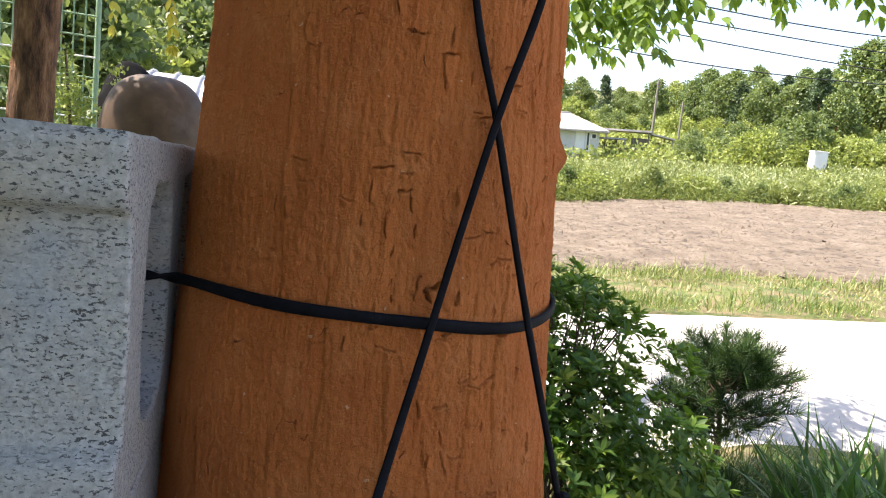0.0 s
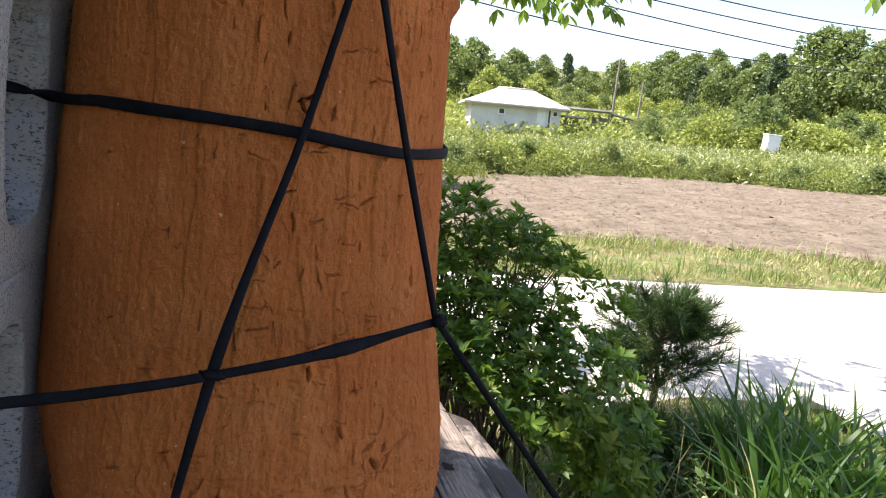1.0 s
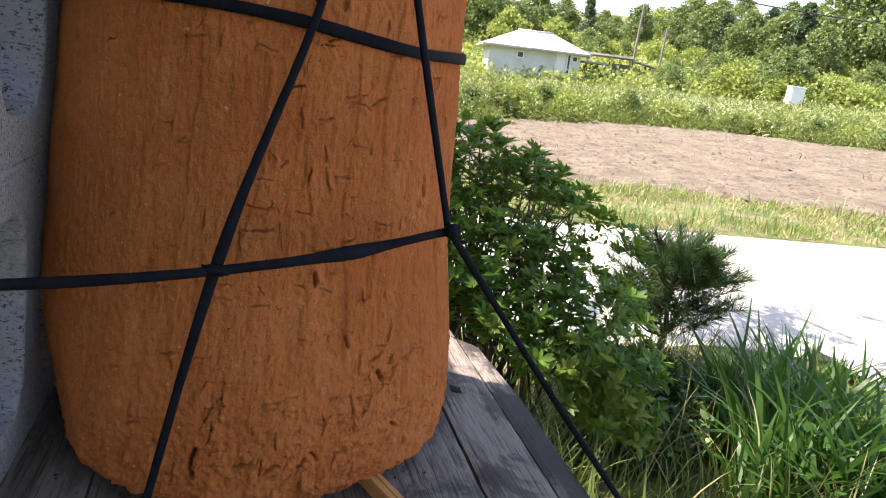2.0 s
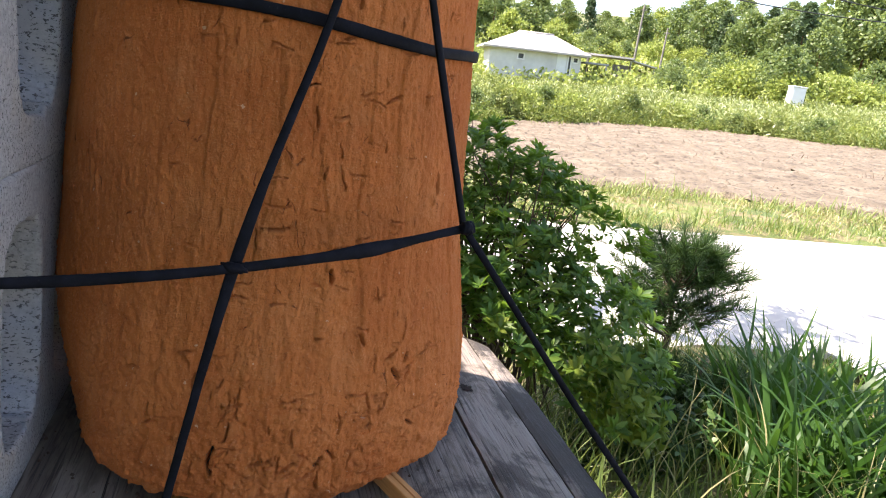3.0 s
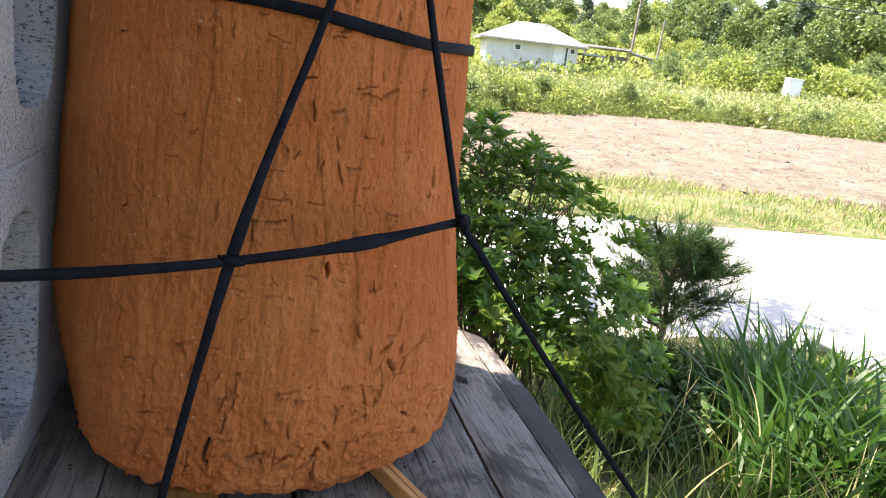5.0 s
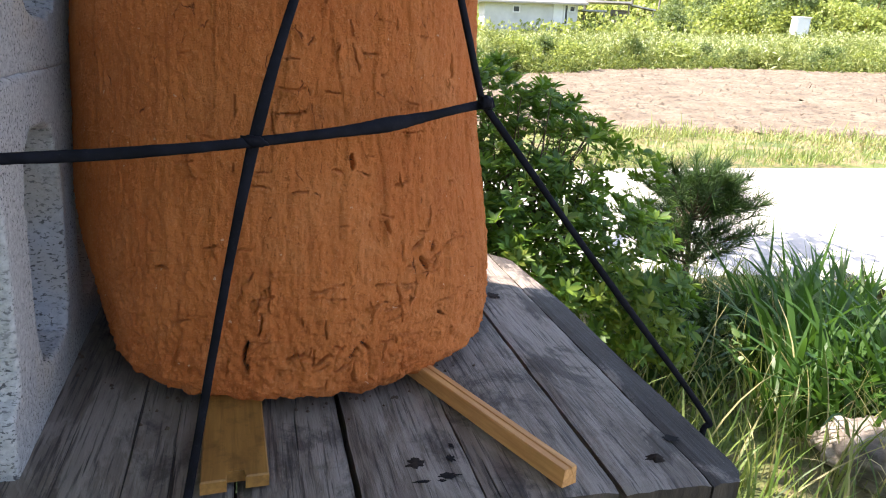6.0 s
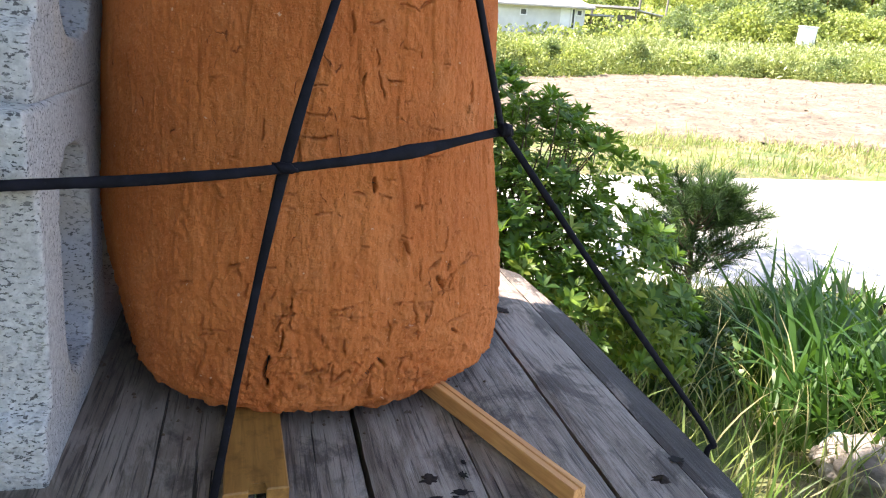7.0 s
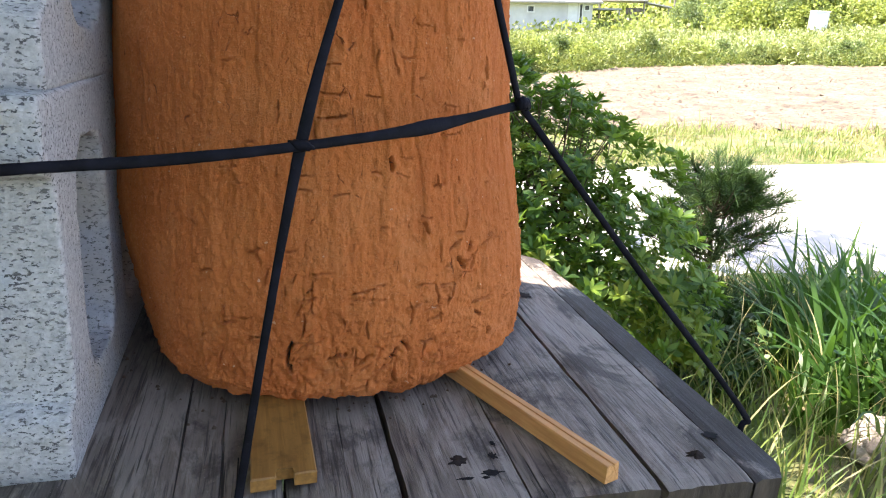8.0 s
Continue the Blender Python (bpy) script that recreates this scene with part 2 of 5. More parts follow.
METAL = rough_material("galvanised_steel", [(0.3, (0.25, 0.26, 0.26)), (0.7, (0.38, 0.39, 0.40))], 5, 0.5)
POLE = rough_material("pole_grey", [(0.3, (0.16, 0.14, 0.12)), (0.7, (0.26, 0.24, 0.21))], 3, 0.85, [(9, 0.4, 0.02)])
WIRE = rough_material("cable_black", [(0.3, (0.02, 0.02, 0.022)), (0.7, (0.04, 0.04, 0.045))], 3, 0.6)
GREENWIRE = rough_material("green_coated_wire", [(0.3, (0.16, 0.28, 0.17)), (0.7, (0.30, 0.42, 0.28))], 9, 0.5)
RUST = rough_material("rusty_iron", [(0.3, (0.03, 0.018, 0.014)), (0.7, (0.09, 0.05, 0.035))], 400, 0.8)
KNOT = rough_material("dark_knot", [(0.3, (0.012, 0.009, 0.008)), (0.7, (0.045, 0.032, 0.026))], 300, 0.8)
SHEET = rough_material("black_plastic", [(0.3, (0.003, 0.003, 0.003)), (0.7, (0.006, 0.006, 0.006))], 5, 0.95)
SHEET.node_tree.nodes["Principled BSDF"].inputs["Specular IOR Level"].default_value = 0.1
JAR.node_tree.nodes["Principled BSDF"].inputs["Specular IOR Level"].default_value = 0.25
TAR = rough_material("dark_stain", [(0.3, (0.008, 0.007, 0.007)), (0.7, (0.022, 0.019, 0.019))], 260, 0.7)

for dull in (TAR, KNOT):
    dull.node_tree.nodes["Principled BSDF"].inputs["Specular IOR Level"].default_value = 0.1
L_SHRUB = leaf_material("shrub_leaf", (0.030, 0.086, 0.014), (0.072, 0.170, 0.024), (0.18, 0.285, 0.04), 0.42)
L_PINE = leaf_material("pine_needle", (0.014, 0.042, 0.012), (0.034, 0.085, 0.018), (0.085, 0.15, 0.03), 0.12)
L_FRESHSHRUB = leaf_material("young_shrub_leaf", (0.07, 0.14, 0.018), (0.14, 0.22, 0.028), (0.27, 0.32, 0.05), 0.4)
L_IRIS = leaf_material("iris_leaf", (0.013, 0.050, 0.010), (0.033, 0.096, 0.016), (0.078, 0.165, 0.028), 0.42, 0.45)
L_GRASS = leaf_material("grass_blade", (0.045, 0.10, 0.017), (0.10, 0.175, 0.033), (0.25, 0.28, 0.085), 0.35)
L_DRY = leaf_material("straw_blade", (0.18, 0.17, 0.07), (0.32, 0.29, 0.13), (0.44, 0.40, 0.21), 0.3)
L_TREE = leaf_material("ash_leaf", (0.030, 0.085, 0.012), (0.065, 0.15, 0.02), (0.17, 0.27, 0.03), 0.45)
L_WEED = leaf_material("weed_leaf", (0.085, 0.14, 0.03), (0.18, 0.24, 0.06), (0.33, 0.37, 0.14), 0.3)
L_FLOWER = leaf_material("pale_seed_head", (0.34, 0.40, 0.18), (0.46, 0.52, 0.29), (0.58, 0.62, 0.42), 0.3)
L_FAR = leaf_material("far_leaf", (0.058, 0.105, 0.040), (0.12, 0.185, 0.065), (0.23, 0.29, 0.11), 0.35)
L_FARLIGHT = leaf_material("far_light_leaf", (0.12, 0.18, 0.04), (0.24, 0.31, 0.07), (0.38, 0.43, 0.14), 0.35)
L_FARPINE = leaf_material("far_needle", (0.035, 0.070, 0.036), (0.068, 0.118, 0.054), (0.125, 0.18, 0.08), 0.2)
L_YELLOW = leaf_material("yellow_leaf", (0.40, 0.34, 0.03), (0.52, 0.44, 0.05), (0.62, 0.55, 0.12), 0.5)


# ---- mesh helpers ----
def thing(name, label, category, group="", kind="", at=(0, 0, 0)):
    ob = new(name)
    ob.location = at
    return tagged(ob, label, category, group, kind)


def link(name, me, material, parent=None, label=""):
    if material and not me.materials:
        me.materials.append(material)
    ob = new(name, me)
    if parent:
        ob.parent = parent
    if label:
        tagged(ob, label)
    return ob


def part(name, bm, material, parent=None, label="", smooth=True):
    me = bpy.data.meshes.new(name)
    bm.normal_update()
    bm.to_mesh(me)
    bm.free()
    if smooth:
        me.shade_smooth()
    return link(name, me, material, parent, label)


def raw_mesh(name, verts, faces, smooth=True):
    """verts (n, 3) and faces (m, k) arrays into a mesh."""
    verts, faces = np.asarray(verts, np.float32), np.asarray(faces, np.int32)
    me = bpy.data.meshes.new(name)
    k = faces.shape[1]
    me.vertices.add(len(verts))
    me.vertices.foreach_set("co", verts.ravel())
    me.loops.add(faces.size)
    me.loops.foreach_set("vertex_index", faces.ravel())
    me.polygons.add(len(faces))
    me.polygons.foreach_set("loop_start", np.arange(0, faces.size, k, dtype=np.int32))
    me.polygons.foreach_set("loop_total", np.full(len(faces), k, np.int32))
    me.update(calc_edges=True)
    if smooth:
        me.shade_smooth()
    return me


def grid_faces(nu, nv, wrap=False):
    i, j = np.meshgrid(np.arange(nu if wrap else nu - 1), np.arange(nv - 1), indexing="ij")
    a = i * nv + j
    b = ((i + 1) % nu) * nv + j
    return np.stack([a, b, b + 1, a + 1], -1).reshape(-1, 4)


def scatter(name, leaf, places, dirs, ups, sizes, smooth=False):
    """One mesh of many copies of a leaf (verts, quads): its +y runs along dirs, its +z towards ups."""
    lv, lf = leaf
    d = dirs / (np.linalg.norm(dirs, axis=1, keepdims=True) + 1e-9)
    s = np.cross(d, ups)
    s /= np.linalg.norm(s, axis=1, keepdims=True) + 1e-9
    n = np.cross(s, d)
    sz = np.asarray(sizes, float)
    if sz.ndim == 1:
        sz = np.stack([sz, sz, sz], 1)
    v = (places[:, None, :] + lv[None, :, 0:1] * s[:, None, :] * sz[:, None, 0:1]
         + lv[None, :, 1:2] * d[:, None, :] * sz[:, None, 1:2] + lv[None, :, 2:3] * n[:, None, :] * sz[:, None, 2:3])
    f = lf[None] + (np.arange(len(places)) * len(lv))[:, None, None]
    return raw_mesh(name, v.reshape(-1, 3), f.reshape(-1, lf.shape[1]), smooth)


def join_meshes(name, meshes):
    vs, fs, o = [], [], 0
    for me in meshes:
        v = np.empty(len(me.vertices) * 3, np.float32)
        me.vertices.foreach_get("co", v)
        f = np.empty(len(me.loops), np.int32)
        me.loops.foreach_get("vertex_index", f)
        vs.append(v.reshape(-1, 3))
        fs.append(f.reshape(-1, 4) + o)
        o += len(me.vertices)
    return raw_mesh(name, np.concatenate(vs), np.concatenate(fs))


# leaf shapes: +y from stalk to tip
LEAF = (np.array([(0, 0, 0), (0.22, 0.28, 0.05), (0, 0.3, 0), (-0.22, 0.28, 0.05), (0.24, 0.62, 0.03), (0, 0.62, -0.02), (-0.24, 0.62, 0.03), (0, 1, -0.10)]),
        np.array([(0, 1, 2, 3), (2, 1, 4, 5), (3, 2, 5, 6), (5, 4, 7, 6)]))
SMALL = (np.array([(0, 0, 0), (0.3, 0.5, 0.08), (0, 1, -0.05), (-0.3, 0.5, 0.08)]), np.array([(0, 1, 2, 3)]))
BLADE = (np.array([(-0.5, 0, 0), (0.5, 0, 0), (0.42, 0.4, 0.02), (-0.42, 0.4, 0.02), (0.3, 0.75, -0.06), (-0.3, 0.75, -0.06), (0.03, 1, -0.2), (-0.03, 1, -0.2)]),
         np.array([(0, 1, 2, 3), (3, 2, 4, 5), (5, 4, 6, 7)]))
NEEDLE = (np.array([(-0.5, 0, 0), (0.5, 0, 0), (0.12, 1, 0), (-0.12, 1, 0)]), np.array([(0, 1, 2, 3)]))


def unit(n, up=0.0):
    v = rng.normal(size=(n, 3))
    v /= np.linalg.norm(v, axis=1, keepdims=True)
    v[:, 2] += up
    return v / np.linalg.norm(v, axis=1, keepdims=True)


def tube_mesh(name, pts, radii, sides=8, rough=0.0):
    """A tapered limb along pts."""
    p = np.asarray(pts, float)
    r = np.asarray(radii, float)
    t = np.gradient(p, axis=0)
    t /= np.linalg.norm(t, axis=1, keepdims=True)
    ref = np.array([0.31, 0.82, 0.12])
    a = np.cross(t, ref)
    a /= np.linalg.norm(a, axis=1, keepdims=True)
    b = np.cross(t, a)
    ang = np.linspace(0, 2 * np.pi, sides, endpoint=False)
    rr = r[None, :] * (1 + rough * rng.normal(size=(sides, len(p))))
    v = p[None] + rr[..., None] * (np.cos(ang)[:, None, None] * a[None] + np.sin(ang)[:, None, None] * b[None])
    v = v.reshape(-1, 3)
    f = grid_faces(sides, len(p), True)
    return raw_mesh(name, v, f)


def curve_pts(pts, n):
    """Smooth line through pts."""
    p = np.asarray(pts, float)
    s = np.linspace(0, len(p) - 1, n)
    i = np.clip(s.astype(int), 0, len(p) - 2)
    u = (s - i)[:, None]
    q = np.vstack([2 * p[0] - p[1], p, 2 * p[-1] - p[-2]])
    a, b, c, d = q[i], q[i + 1], q[i + 2], q[i + 3]
    return 0.5 * (2 * b + (c - a) * u + (2 * a - 5 * b + 4 * c - d) * u ** 2 + (3 * b - a - 3 * c + d) * u ** 3)


def strip_mesh(name, pts, normals, widths, thick, rough=0.0):
    """A flat band of rounded section along pts; normals point away from what it lies on."""
    p, n = np.asarray(pts, float), np.asarray(normals, float)
    w = np.broadcast_to(np.asarray(widths, float), (len(p),))
    t = np.gradient(p, axis=0)
    t /= np.linalg.norm(t, axis=1, keepdims=True)
    n = n - (n * t).sum(1, keepdims=True) * t
    n /= np.linalg.norm(n, axis=1, keepdims=True)
    s = np.cross(t, n)
    th = np.broadcast_to(np.asarray(thick, float), (len(p),))
    sec = [(-0.5, -0.3), (-0.4, -0.5), (0.4, -0.5), (0.5, -0.3), (0.5, 0.3), (0.4, 0.5), (0, 0.6), (-0.4, 0.5), (-0.5, 0.3)]
    k = 1 + rough * rng.normal(size=(len(sec), len(p)))
    v = np.stack([p + (a * w * k[i])[:, None] * s + (b * th)[:, None] * n for i, (a, b) in enumerate(sec)])
    return raw_mesh(name, v.reshape(-1, 3), grid_faces(len(sec), len(p), True))


def box(bm, x0, x1, y0, y1, z0, z1, bevel=0.0, segs=2):
    r = bmesh.ops.create_cube(bm, size=1.0, matrix=Matrix.Translation(((x0 + x1) / 2, (y0 + y1) / 2, (z0 + z1) / 2)) @ Matrix.Diagonal((x1 - x0, y1 - y0, z1 - z0, 1)))
    if bevel:
        es = {e for v in r["verts"] for e in v.link_edges}
        bmesh.ops.bevel(bm, geom=list(es), offset=bevel, segments=segs, affect="EDGES", profile=0.5)
    return r["verts"]


def cylinder(bm, p0, p1, r0, r1, sides=12):
    p0, p1 = Vector(p0), Vector(p1)
    d = p1 - p0
    m = Matrix.Translation((p0 + p1) / 2) @ d.to_track_quat("Z", "Y").to_matrix().to_4x4()
    bmesh.ops.create_cone(bm, cap_ends=True, segments=sides, radius1=r0, radius2=r1, depth=d.length, matrix=m)


# ---- terrain ----
LEAN_A = radians(15)
P = 0.75   # top of the platform


def sstep(a, b, x):
    t = np.clip((x - a) / (b - a), 0, 1)
    return t * t * (3 - 2 * t)


def road_near(x):
    return 3.25 - 0.23 * x + 2.6 * np.clip(1.2 - x, 0, None) ** 2


def ground(x, y):
    x, y = np.asarray(x, float), np.asarray(y, float)
    u = x * math.cos(LEAN_A) - y * math.sin(LEAN_A)
    z = 0.08 * np.clip(u, -30, 45)
    bank = 0.20 * (1 - sstep(1.6, 2.9, y + 0.23 * x + 0.35 * np.clip(x - 1.0, 0, 3)))
    r = np.hypot(x, y)
    hill = 0.125 * np.sqrt(np.clip(r - 54, 0, None) ** 2 + 9) - 0.375 + 0.0 * r
    hill = np.where(r > 54, hill, 0) * np.where(r > 200, 200 / np.maximum(r, 1), 1)
    left = 0.16 * np.clip(r - 22, 0, 60) * sstep(0.05, -0.3, x / np.maximum(r, 0.1)) * sstep(0, 8, y)
    bank = np.maximum(bank, 0.42 * sstep(0.3, -0.6, x) * sstep(14, 7, y))
    return z + bank + hill + left


def build_ground():
    g = np.sinh(np.linspace(-7.2, 7.2, 261)) * 0.9
    xs, ys = g + 1.2, g + 2.2
    X, Y = np.meshgrid(xs, ys, indexing="ij")
    Z = ground(X, Y)
    near = np.exp(-((X - 1.2) ** 2 + (Y - 2) ** 2) / 400)
    Z = Z + 0.02 * near * np.sin(X * 3.1 + 1.3 * np.sin(Y * 2.3)) * np.sin(Y * 2.7)
    on_road = (X > -2) & (Y > road_near(X) - 0.3) & (Y < road_near(X) + 2.9)
    Z = np.where(on_road, Z - 0.05, Z)
    me = raw_mesh("ground", np.stack([X, Y, Z], -1).reshape(-1, 3), grid_faces(len(xs), len(ys)))
    tagged(link("ground", me, EARTH), "grassy earth ground running out to the hills", "ground", kind="structure")


def build_road():
    xs = np.concatenate([np.linspace(-2.2, 1.5, 60), np.linspace(1.55, 45, 110)])
    w = np.linspace(0, 2.5, 8)
    X, W = np.meshgrid(xs, w, indexing="ij")
    edge = 0.05 * np.sin(X * 2.1) + 0.04 * np.sin(X * 5.7 + 1)
    Y = road_near(X) + W + edge * ((W < 0.01) | (W > 2.49))
    Z = ground(X, Y) + 0.035 - 0.09 * ((W < 0.01) | (W > 2.49))
    me = raw_mesh("road", np.stack([X, Y, Z], -1).reshape(-1, 3), grid_faces(len(xs), len(w)))
    tagged(link("road", me, ROAD), "sunlit pale concrete farm lane with grassy edges", "road", kind="structure")


def field_near(x):
    return 8.1 - 0.42 * np.clip(x, -5, 9) + 0.12 * np.sin(x * 1.7)


def field_far(x):
    return np.interp(x, [-12, 2, 5.5, 8, 10.7, 14, 22], [13.5, 13.4, 14.6, 16.0, 16.4, 13.4, 6.5]) + 0.15 * np.sin(x * 2.3)


def build_field():
    xs, ts = np.linspace(0.8, 18.5, 240), np.linspace(0, 1, 110)
    X, T = np.meshgrid(xs, ts, indexing="ij")
    a = field_near(X)
    Y = a + T * np.maximum(field_far(X) - a, 0.02)
    Z = ground(X, Y) + 0.05 + 0.016 * np.sin(Y * 9 + 0.8 * np.sin(X * 0.9)) * np.sin(X * 3.7 + Y) + 0.010 * rng.normal(size=X.shape)
    Z = np.where((T < 0.005) | (T > 0.995), Z - 0.12, Z)
    me = raw_mesh("field", np.stack([X, Y, Z], -1).reshape(-1, 3), grid_faces(len(xs), len(ts)))
    tagged(link("field", me, SOIL), "freshly tilled brown dry soil field", "field", kind="structure")


# pale slab added beside the lane as a reflector for the hive
def build_bounce_slab():
    xs, ts = np.linspace(2.75, 9.0, 30), np.linspace(0, 1, 24)
    X, T = np.meshgrid(xs, ts, indexing="ij")
    top = road_near(X) + 0.1
    Y = -7.0 + (top + 7.0) * T
    X = X - 0.9 * (1 - T) * (X < 4)
    Z = ground(X, Y) + 0.03 - 0.12 * ((T < 0.01) | (X > 8.9))
    me = raw_mesh("pavement", np.stack([X, Y, Z], -1).reshape(-1, 3), grid_faces(len(xs), len(ts)))
    tagged(link("pavement", me, ROAD), "added pale concrete slab that bounces light at the hive", "pavement", kind="structure")


build_ground()
build_bounce_slab()
build_road()
build_field()


# ---- the platform ----
def build_platform():
    th = thing("wooden_platform", "weathered grey plank platform standing on short posts", "platform")
    # plank edges along x, with the front end of each
    planks = [(0.02, 0.128, 0.676), (0.130, 0.276, 0.680), (0.279, 0.4265, 0.677), (0.4285, 0.4870, 0.679), (0.4905, 0.5545, 0.678), (0.5557, 0.6300, 0.678), (0.6330, 0.6870, 0.676), (0.6885, 0.7290, 0.677)]
    for i, (x0, x1, yf) in enumerate(planks):
        yb = 1.14 + 0.012 * ((i * 7) % 3)
        bm = bmesh.new()
        nx, ny = 9, 60
        xs = np.linspace(x0, x1, nx)
        top, bot = [], []
        for jx, x in enumerate(xs):
            for jy in range(ny):
                y = yf + (yb - yf) * jy / (ny - 1)
                e = min(jx, nx - 1 - jx)
                px, py = x, y
                if i == 7:
                    # worn outer edge with a cut corner at both ends
                    px = min(px, 0.706 + 0.058 * max(0.0, 1.06 - y), 0.7055 + (y - yf) * 0.62)
                    px = min(px, 0.712 - max(0.0, y - 1.06) * 0.9)
                if e == 0:
                    px += 0.0008 * noise.noise((x * 90, y * 45, i))
                z = P - 0.0016 * (e == 0) - 0.0012 * (jy in (0, ny - 1)) + 0.0009 * noise.noise((x * 55, y * 9, i * 3.1)) + 0.0005 * noise.noise((x * 300, y * 25, i))
                top.append(bm.verts.new((px, py + 0.0015 * noise.noise((x * 120, i, 2)) * (jy == 0), z)))
                bot.append(bm.verts.new((px, py, P - 0.042)))
        for jx in range(nx - 1):
            for jy in range(ny - 1):
                a = jx * ny + jy
                bm.faces.new((top[a], top[a + ny], top[a + ny + 1], top[a + 1]))
                bm.faces.new((bot[a], bot[a + 1], bot[a + ny + 1], bot[a + ny]))
        end = []
        for jx in range(nx - 1):
            for jy, flip in ((0, 0), (ny - 1, 1)):
                a, b = jx * ny + jy, (jx + 1) * ny + jy
                q = (top[a], bot[a], bot[b], top[b])
                f = bm.faces.new(q[::-1] if flip else q)
                f.material_index = 1
        for jy in range(ny - 1):
            for jx, flip in ((0, 1), (nx - 1, 0)):
                a, b = jx * ny + jy, jx * ny + jy + 1
                q = (top[a], bot[a], bot[b], top[b])
                bm.faces.new(q[::-1] if flip else q)
        me = bpy.data.meshes.new("plank")
        bmesh.ops.recalc_face_normals(bm, faces=bm.faces)
        bm.to_mesh(me)
        bm.free()
        me.materials.append(DARK_WOOD if i == 7 else OLD_WOOD)
        me.materials.append(ENDGRAIN_CRACK_SHADE)
        link("plank", me, None, th)
    for y in (0.74, 1.08):
        bm = bmesh.new()
        box(bm, 0.03, 0.70, y - 0.025, y + 0.025, P - 0.09, P - 0.0425, 0.004)
        part("beam", bm, ENDGRAIN_CRACK_SHADE, th, smooth=False)
    for x in (0.08, 0.675):
        for y in (0.74, 1.08):
            z0 = float(ground(x, y)) - 0.08
            zs = np.linspace(z0, P - 0.0905, 9)
            me = tube_mesh("post", [(x + 0.004 * math.sin(9 * z), y, z) for z in zs], [0.038 + 0.003 * math.sin(31 * z) for z in zs], 14, 0.05)
            link("post", me, BARK, th, "rough bark-covered log post")
    # knots, nail holes and dark stains, thin and slightly proud or sunk
    def spot(name, x, y, rx, ry, mat, h=0.0012, label=""):
        bm = bmesh.new()
        n = 28
        c = bm.verts.new((x, y, P + h + 0.0006))
        ring = []
        for k in range(n):
            a = 2 * math.pi * k / n
            q = 0.78 + 0.55 * noise.noise((x * 200 + math.cos(a) * 2.2, y * 200 + math.sin(a) * 2.2, 0))
            ring.append(bm.verts.new((x + rx * q * math.cos(a), y + ry * q * math.sin(a), P + 0.0004)))
        for k in range(n):
            bm.faces.new((c, ring[k], ring[(k + 1) % n]))
        part(name, bm, mat, th, label)
    spot("knot", 0.6663, 0.7022, 0.0075, 0.0052, KNOT, 0.0035, "raised dark round knot")
    spot("knot", 0.5235, 0.7165, 0.0065, 0.0055, KNOT, 0.001, "dark round knot")
    spot("nail_hole", 0.6880, 0.7215, 0.0062, 0.0042, TAR, -0.0002)
    spot("knot", 0.3755, 0.6990, 0.0042, 0.0030, KNOT, 0.003, "small raised knot")
    spot("knot", 0.652, 0.965, 0.007, 0.009, KNOT, 0.001, "dark oval knot")
    for x, y, rx, ry in ((0.5395, 0.7035, 0.0075, 0.0036), (0.5240, 0.7000, 0.0075, 0.0016), (0.5445, 0.7190, 0.0028, 0.0045), (0.5480, 0.7310, 0.0018, 0.003), (0.5345, 0.6995, 0.003, 0.0016)):
        spot("stain", x, y, rx, ry, TAR, -0.0001, "black tarry stain")
    # a shallow crack beside the slat
    bm = bmesh.new()
    box(bm, 0.4035, 0.4043, 0.681, 0.735, P - 0.004, P + 0.0012)
    part("crack", bm, TAR, th, smooth=False)
    return th


build_platform()


def build_slat():
    th = thing("notched_board", "short varnished slat with a notched end under the hive", "slat", at=(0.4275, 0.704, P + 0.0022))
    bm = bmesh.new()
    w, n0, n1, l, h = 0.0168, 0.0040, 0.0052, 0.10, 0.0072
    out = [(-w, -0.002), (-n0, -0.001), (-n0, 0.0065), (n1, 0.0068), (n1, 0.0005), (w, 0.001), (w - 0.001, l), (-w + 0.001, l)]
    lo = [bm.verts.new((x, y, 0)) for x, y in out]
    hi = [bm.verts.new((x, y, h)) for x, y in out]
    bm.faces.new(lo[::-1])
    bm.faces.new(hi)
    for i in range(len(out)):
        j = (i + 1) % len(out)
        bm.faces.new((lo[i], lo[j], hi[j], hi[i]))
    bmesh.ops.bevel(bm, geom=[e for e in bm.edges if abs(e.verts[0].co.z - h) < 1e-6 and abs(e.verts[1].co.z - h) < 1e-6], offset=0.0008, segments=1, affect="EDGES")
    part("board", bm, SLAT, th, smooth=False)
    th.rotation_euler = (0, 0, radians(1.5))


